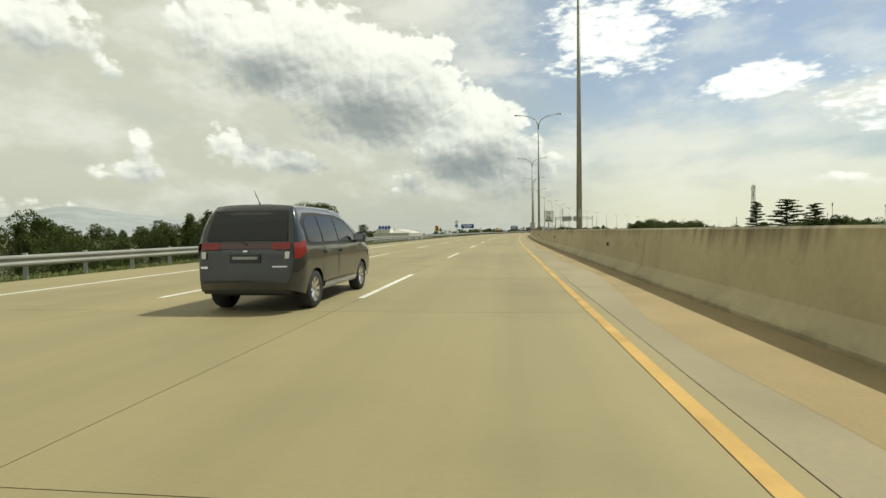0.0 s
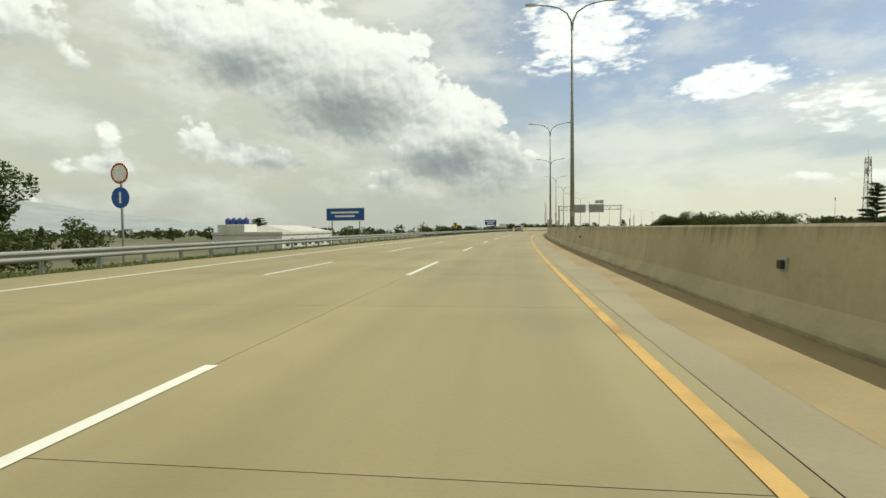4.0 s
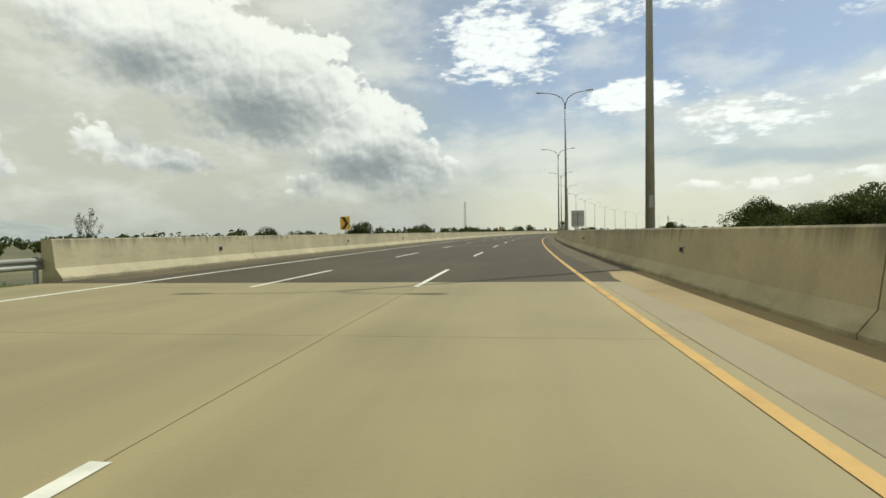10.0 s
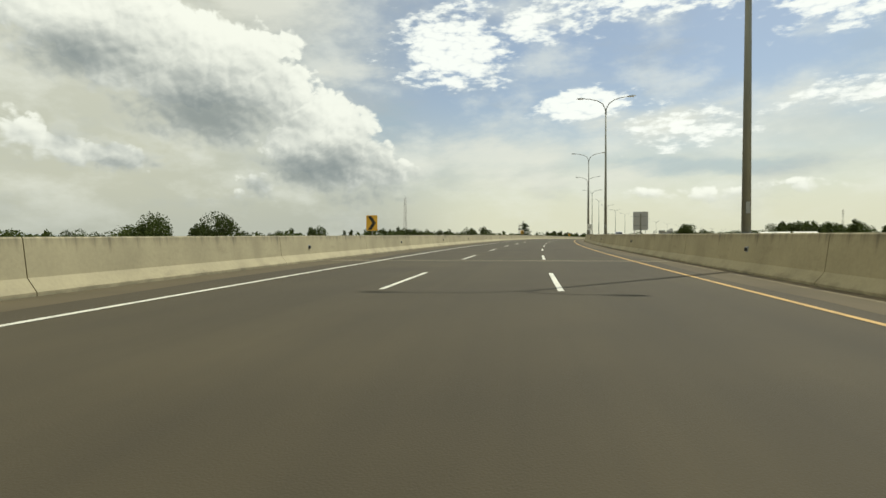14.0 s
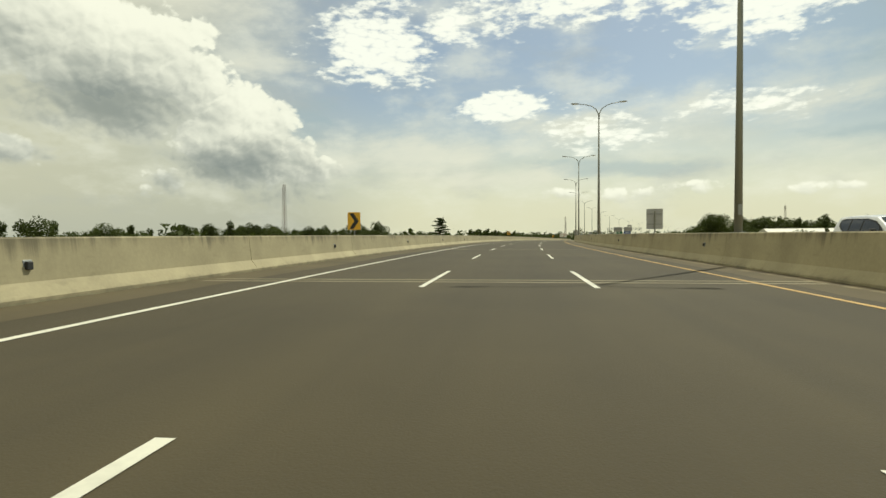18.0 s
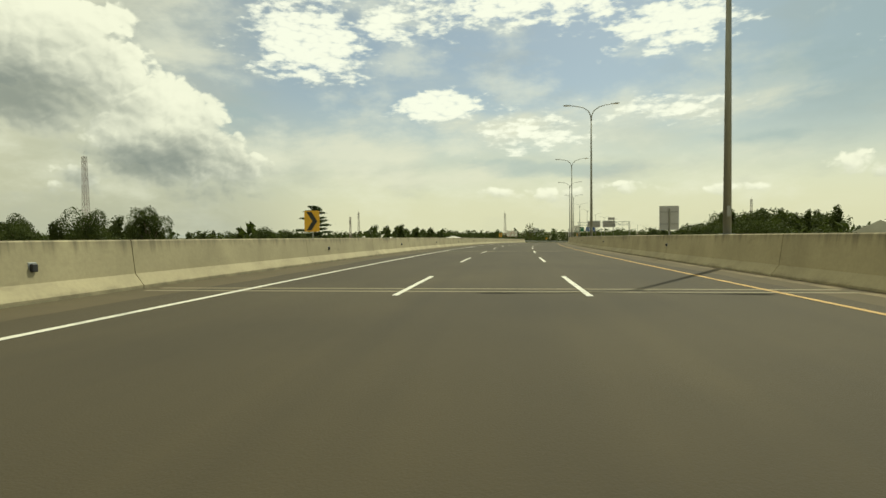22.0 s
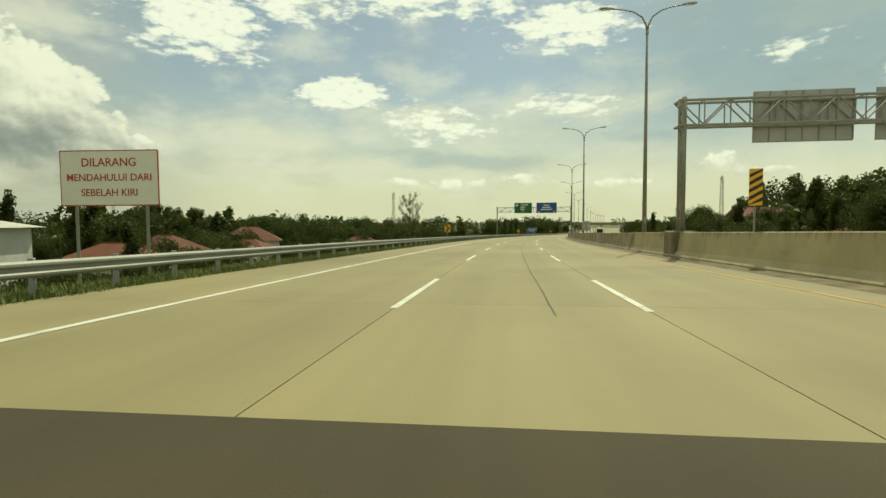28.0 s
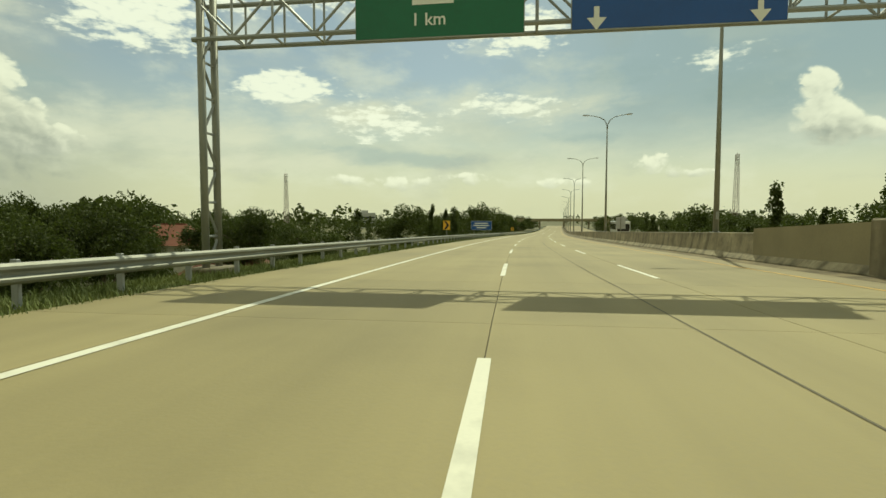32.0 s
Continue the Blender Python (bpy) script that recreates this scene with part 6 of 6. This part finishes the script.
# ---- buildings ----
def house(s, u, w, d, eaves, ridge, turn, wall, roof, label, hip=True, windows=2):
    """A house whose eaves and ridge stand that far over the road."""
    p = road(s, u)
    z0 = ground_z(p.x, p.y) - 0.3
    he, hr = p.z + eaves - z0, p.z + ridge - z0
    ob = thing("house", at(s, u, 0, turn), label, "house")
    ob.matrix_basis = at(s, u, z0 - p.z, turn)
    for x0, x1, y0, y1 in ((-w / 2, w / 2, -d / 2, -d / 2 + 0.2), (-w / 2, w / 2, d / 2 - 0.2, d / 2), (-w / 2, -w / 2 + 0.2, -d / 2 + 0.2, d / 2 - 0.2), (w / 2 - 0.2, w / 2, -d / 2 + 0.2, d / 2 - 0.2)):
        part("wall", boxed(x0, x1, y0, y1, 0, he), wall, ob)
    bm = bmesh.new()
    o = 0.7
    c = [bm.verts.new((x, y, he - 0.1)) for x, y in ((-w / 2 - o, -d / 2 - o), (w / 2 + o, -d / 2 - o), (w / 2 + o, d / 2 + o), (-w / 2 - o, d / 2 + o))]
    in_ = d / 2 if hip else -0.0
    r0, r1 = bm.verts.new((-w / 2 - o + in_ + (o if hip else 0), 0, hr)), bm.verts.new((w / 2 + o - in_ - (o if hip else 0), 0, hr))
    for f in ((c[0], c[1], r1, r0), (c[2], c[3], r0, r1), (c[1], c[2], r1), (c[3], c[0], r0)):
        bm.faces.new(f)
    bm.faces.new(c[::-1])
    ro = part("roof", bm, roof, ob)
    part("ridge_cap", rod(bmesh.new(), r_a(-w / 2 + in_, hr), r_a(w / 2 - in_, hr), 0.12, None, 6), roof, ro)
    for k in range(windows):
        x = -w / 2 + w * (k + 0.5) / windows
        for y in (-d / 2 - 0.03, d / 2 + 0.03):
            wn = part("window", boxed(x - 0.7, x + 0.7, y - 0.04, y + 0.04, he - 2.1, he - 0.8), M["signwhite"], ob)
            part("pane", boxed(x - 0.6, x + 0.6, y - 0.05, y + 0.05, he - 2.0, he - 0.9), M["glassdark"], wn)
    return ob


def r_a(x, z):
    return (x, 0, z)


RED = "house with plastered walls and red clay tile roof among trees"
for s, u, w, d, e, r, t in ((792, -56, 11, 8, -2.6, -0.2, 10), (806, -60, 12, 8, -1.8, 0.8, -20), (817, -52, 10, 8, -2.4, 0.0, 5), (832, -62, 12, 9, -0.4, 2.4, 30),
                            (858, -46, 10, 7, -3.2, -0.7, 15), (780, -70, 12, 9, -2.6, -0.4, 0), (872, -54, 12, 8, -2.4, 0.0, -10), (905, -50, 12, 8, -0.8, 1.8, 5), (888, -30, 8, 6, -3.0, -1.0, 12)):
    house(s, u, w, d, e, r, t, M["plaster"], M["tile"], RED)
house(796, -94, 14, 10, 2.4, 5.0, 20, M["plaster"], M["metalroof"], "two-storey white house with pale roof and terrace", True, 4)
house(762, -42, 8, 7, 1.6, 2.6, 10, M["plaster"], M["metalroof"], "white house with open terrace roof beside trees", True, 3)
house(903, 58, 13, 10, 6.0, 8.6, 10, M["plaster"], M["tile"], "weathered gabled house beyond the other carriageway", False, 3)
house(918, 54, 11, 8, 4.5, 6.2, 0, M["plaster"], M["tile"], "low weathered house with brown tile roof", False, 3)
house(700, 82, 26, 14, 2.0, 4.5, 15, M["plaster"], M["metalroof"], "long pale shed with sheet metal roof", False, 6)
house(826, 52, 12, 8, 0.5, 2.6, 8, M["plaster"], M["tile"], RED)
house(848, 44, 12, 8, 0.2, 2.2, -8, M["plaster"], M["tile"], RED)

# flat-roofed white building with water tanks, beside the bank
p = road(206, -54)
zb = ground_z(p.x, p.y) - 0.3
hall = thing("hall", at(206, -54, zb - p.z, 8), "long white flat-roofed building with pale roof sheets", "building")
h0 = p.z - zb
part("wall", boxed(-7, 7, -16, 16, 0, h0 + 0.2), M["plaster"], hall)
part("parapet", boxed(-7.2, 7.2, -16.2, 16.2, h0 + 0.21, h0 + 0.8, bevel=0.05), M["plaster"], hall)
bm = bmesh.new()
v = [bm.verts.new(q) for q in ((-7, -10, h0 + 0.8), (7, -10, h0 + 0.8), (7, 15, h0 + 0.8), (-7, 15, h0 + 0.8), (0, -8, h0 + 2.2), (0, 13, h0 + 2.2))]
for f in ((0, 1, 4), (1, 2, 5, 4), (2, 3, 5), (3, 0, 4, 5)):
    bm.faces.new([v[i] for i in f])
part("roof", bm, M["metalroof"], hall)
part("upper_block", boxed(-6, -0.5, -16, -10.5, h0 + 0.8, h0 + 2.3, bevel=0.05), M["plaster"], hall)
for k in range(7):
    wn = part("window", boxed(6.98, 7.06, -14.5 + k * 4.3, -12.3 + k * 4.3, h0 - 2.2, h0 - 0.8), M["signwhite"], hall)
    part("pane", boxed(7.0, 7.08, -14.35 + k * 4.3, -12.45 + k * 4.3, h0 - 2.1, h0 - 0.9), M["glassdark"], wn)
part("aerial", rod(bmesh.new(), (-2, -12, h0 + 2.3), (-2, -12, h0 + 5.0), 0.05, 0.02, 5), M["dull"], hall)
for k in range(4):
    q = at(206, -54, zb - p.z, 8) @ pose(-5.2 + k * 1.25, -13.2, h0 + 2.3)
    tk = thing("water_tank", q, "round blue plastic water tank on a flat roof", "water tank", "roof tanks")
    bm = bmesh.new()
    prof = [(0.0, 0.0), (0.55, 0.0), (0.58, 0.1), (0.55, 0.4), (0.58, 0.7), (0.55, 1.0), (0.4, 1.2), (0.2, 1.28), (0.0, 1.28)]
    n = 18
    rings = [[bm.verts.new((r * math.cos(2 * math.pi * i / n), r * math.sin(2 * math.pi * i / n), z)) for i in range(n)] for r, z in prof[1:-1]]
    for a, b in zip(rings, rings[1:]):
        for i in range(n):
            bm.faces.new((a[i], a[(i + 1) % n], b[(i + 1) % n], b[i]))
    bm.faces.new(rings[0][::-1])
    bm.faces.new(rings[-1])
    part("tank_body", bm, M["tank"], tk, smooth=True)
    part("lid", rod(bmesh.new(), (0, 0, 1.28), (0, 0, 1.36), 0.2, 0.18, 14), M["tank"], tk)

# blocks of the far town
for i, (s, u, w, h) in enumerate(((900, 420, 18, 26), (930, 460, 22, 20), (960, 500, 30, 34), (980, 440, 24, 18), (1010, 540, 20, 28), (1100, 520, 26, 24), (860, 380, 26, 14), (1340, -190, 22, 15))):
    p = road(s, u)
    z0 = ground_z(p.x, p.y)
    ob = thing("tower_block", pose(p.x, p.y, z0, 0, 0, 20 * i), "distant pale grey tower block in the far town", "building", "far town blocks")
    part("wall", boxed(-w / 2, w / 2, -w / 3, w / 3, 0, h, bevel=0.3), M["farwall"], ob)
    part("roof_hut", boxed(-w / 6, w / 6, -w / 8, w / 8, h + 0.01, h + 2.5, bevel=0.2), M["farwall"], ob)
    for k in range(int(h / 4)):
        for y in (-w / 3 - 0.05, w / 3 + 0.05):
            part("window_band", boxed(-w / 2 + 1, w / 2 - 1, y - 0.06, y + 0.06, k * 4 + 1.5, k * 4 + 3.0), M["glassdark"], ob)

# overpass across the far end of the road
ov = thing("overpass", at(1235, 5.75, 0), "pale concrete overpass with railings crossing the road far ahead", "bridge")
part("deck", boxed(-34, 34, -5, 5, 5.3, 6.5, bevel=0.08), M["barrier"], ov)
for y in (-4.9, 4.9):
    part("parapet", boxed(-34, 34, y - 0.12, y + 0.12, 6.5, 7.4, bevel=0.03), M["barrier"], ov)
for x in (-17.5, 0.0, 17.5):
    part("pier", boxed(x - 0.5, x + 0.5, -3.5, 3.5, -0.5, 5.3, bevel=0.1), M["barrier"], ov)
for q in (-1, 1):
    part("abutment", boxed(min(q * 30, q * 36), max(q * 30, q * 36), -6, 6, -4.0, 5.28, bevel=0.1), M["barrier"], ov)

# hazy hills: the air's haze is only in their pale colour
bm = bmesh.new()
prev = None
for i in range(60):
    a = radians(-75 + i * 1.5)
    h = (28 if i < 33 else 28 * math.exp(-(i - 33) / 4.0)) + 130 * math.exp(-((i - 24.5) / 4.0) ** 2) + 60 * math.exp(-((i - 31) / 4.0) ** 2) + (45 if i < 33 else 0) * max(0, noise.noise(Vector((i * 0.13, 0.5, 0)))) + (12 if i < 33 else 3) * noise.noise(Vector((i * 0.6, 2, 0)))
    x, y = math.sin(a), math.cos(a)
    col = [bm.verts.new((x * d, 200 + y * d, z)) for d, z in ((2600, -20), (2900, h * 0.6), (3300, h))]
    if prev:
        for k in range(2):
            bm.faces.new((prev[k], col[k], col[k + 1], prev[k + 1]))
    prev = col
tagged(new("far_hills", mesh_of("far_hills", bm, M["hazed_hill"], True)), "hills at the edge of the plain, coloured pale blue for distance haze", "hills", kind="structure")

# ---- concrete slabs of the road ----
def slabs(s0, s1, near0, near1):
    cols = [(3.742, 0.006), (-0.006, -3.594), (-3.606, -7.234), (-7.246, LEFT_EDGE - 0.25)]
    rest = bmesh.new()
    rest.verts.layers.float_vector.new("lane_place")
    s = s0
    while s < s1 - 0.1:
        e = min(s + 5.0, s1)
        for a, b in cols:
            ring = [(s + 0.004, a), (s + 0.004, b), (e - 0.004, b), (e - 0.004, a)]
            tgt = bmesh.new() if near0 <= s < near1 else rest
            lay = tgt.verts.layers.float_vector.get("lane_place") or tgt.verts.layers.float_vector.new("lane_place")
            t_ = [tgt.verts.new(road(q, u, 0.0)) for q, u in ring]
            l_ = [tgt.verts.new(road(q, u, -0.026)) for q, u in ring]
            for q, g, h in zip(ring, t_, l_):
                g[lay] = h[lay] = (q[1], q[0], 0)
            tgt.faces.new(t_[::-1])
            for i in range(4):
                j = (i + 1) % 4
                tgt.faces.new((t_[i], t_[j], l_[j], l_[i]))
            if tgt is not rest:
                part("slab", tgt, M["slab"], road_bed)
        s = e
    ob = part("slabs", rest, M["slab"], road_bed, "pale concrete road slabs")
    ob["kind"] = "stuff"


slabs(-118, 268, 0, 180)
slabs(734, 1400, 734, 890)

# worn longitudinal joint in the second lane
bm = bmesh.new()
prev = None
for i in range(120):
    s = 738 + i * 1.3
    u = -1.32 + 0.05 * noise.noise(Vector((s * 0.2, 0, 4))) + 0.02 * noise.noise(Vector((s * 1.1, 0, 7)))
    w = 0.012 + 0.010 * abs(noise.noise(Vector((s * 0.5, 2, 0))))
    cur = [bm.verts.new(road(s, u - w, 0.0045)), bm.verts.new(road(s, u + w, 0.0045))]
    if prev:
        bm.faces.new((prev[1], prev[0], cur[0], cur[1]))
    prev = cur
part("joint_crack", bm, M["joint"], road_bed, "dark worn joint between slabs")
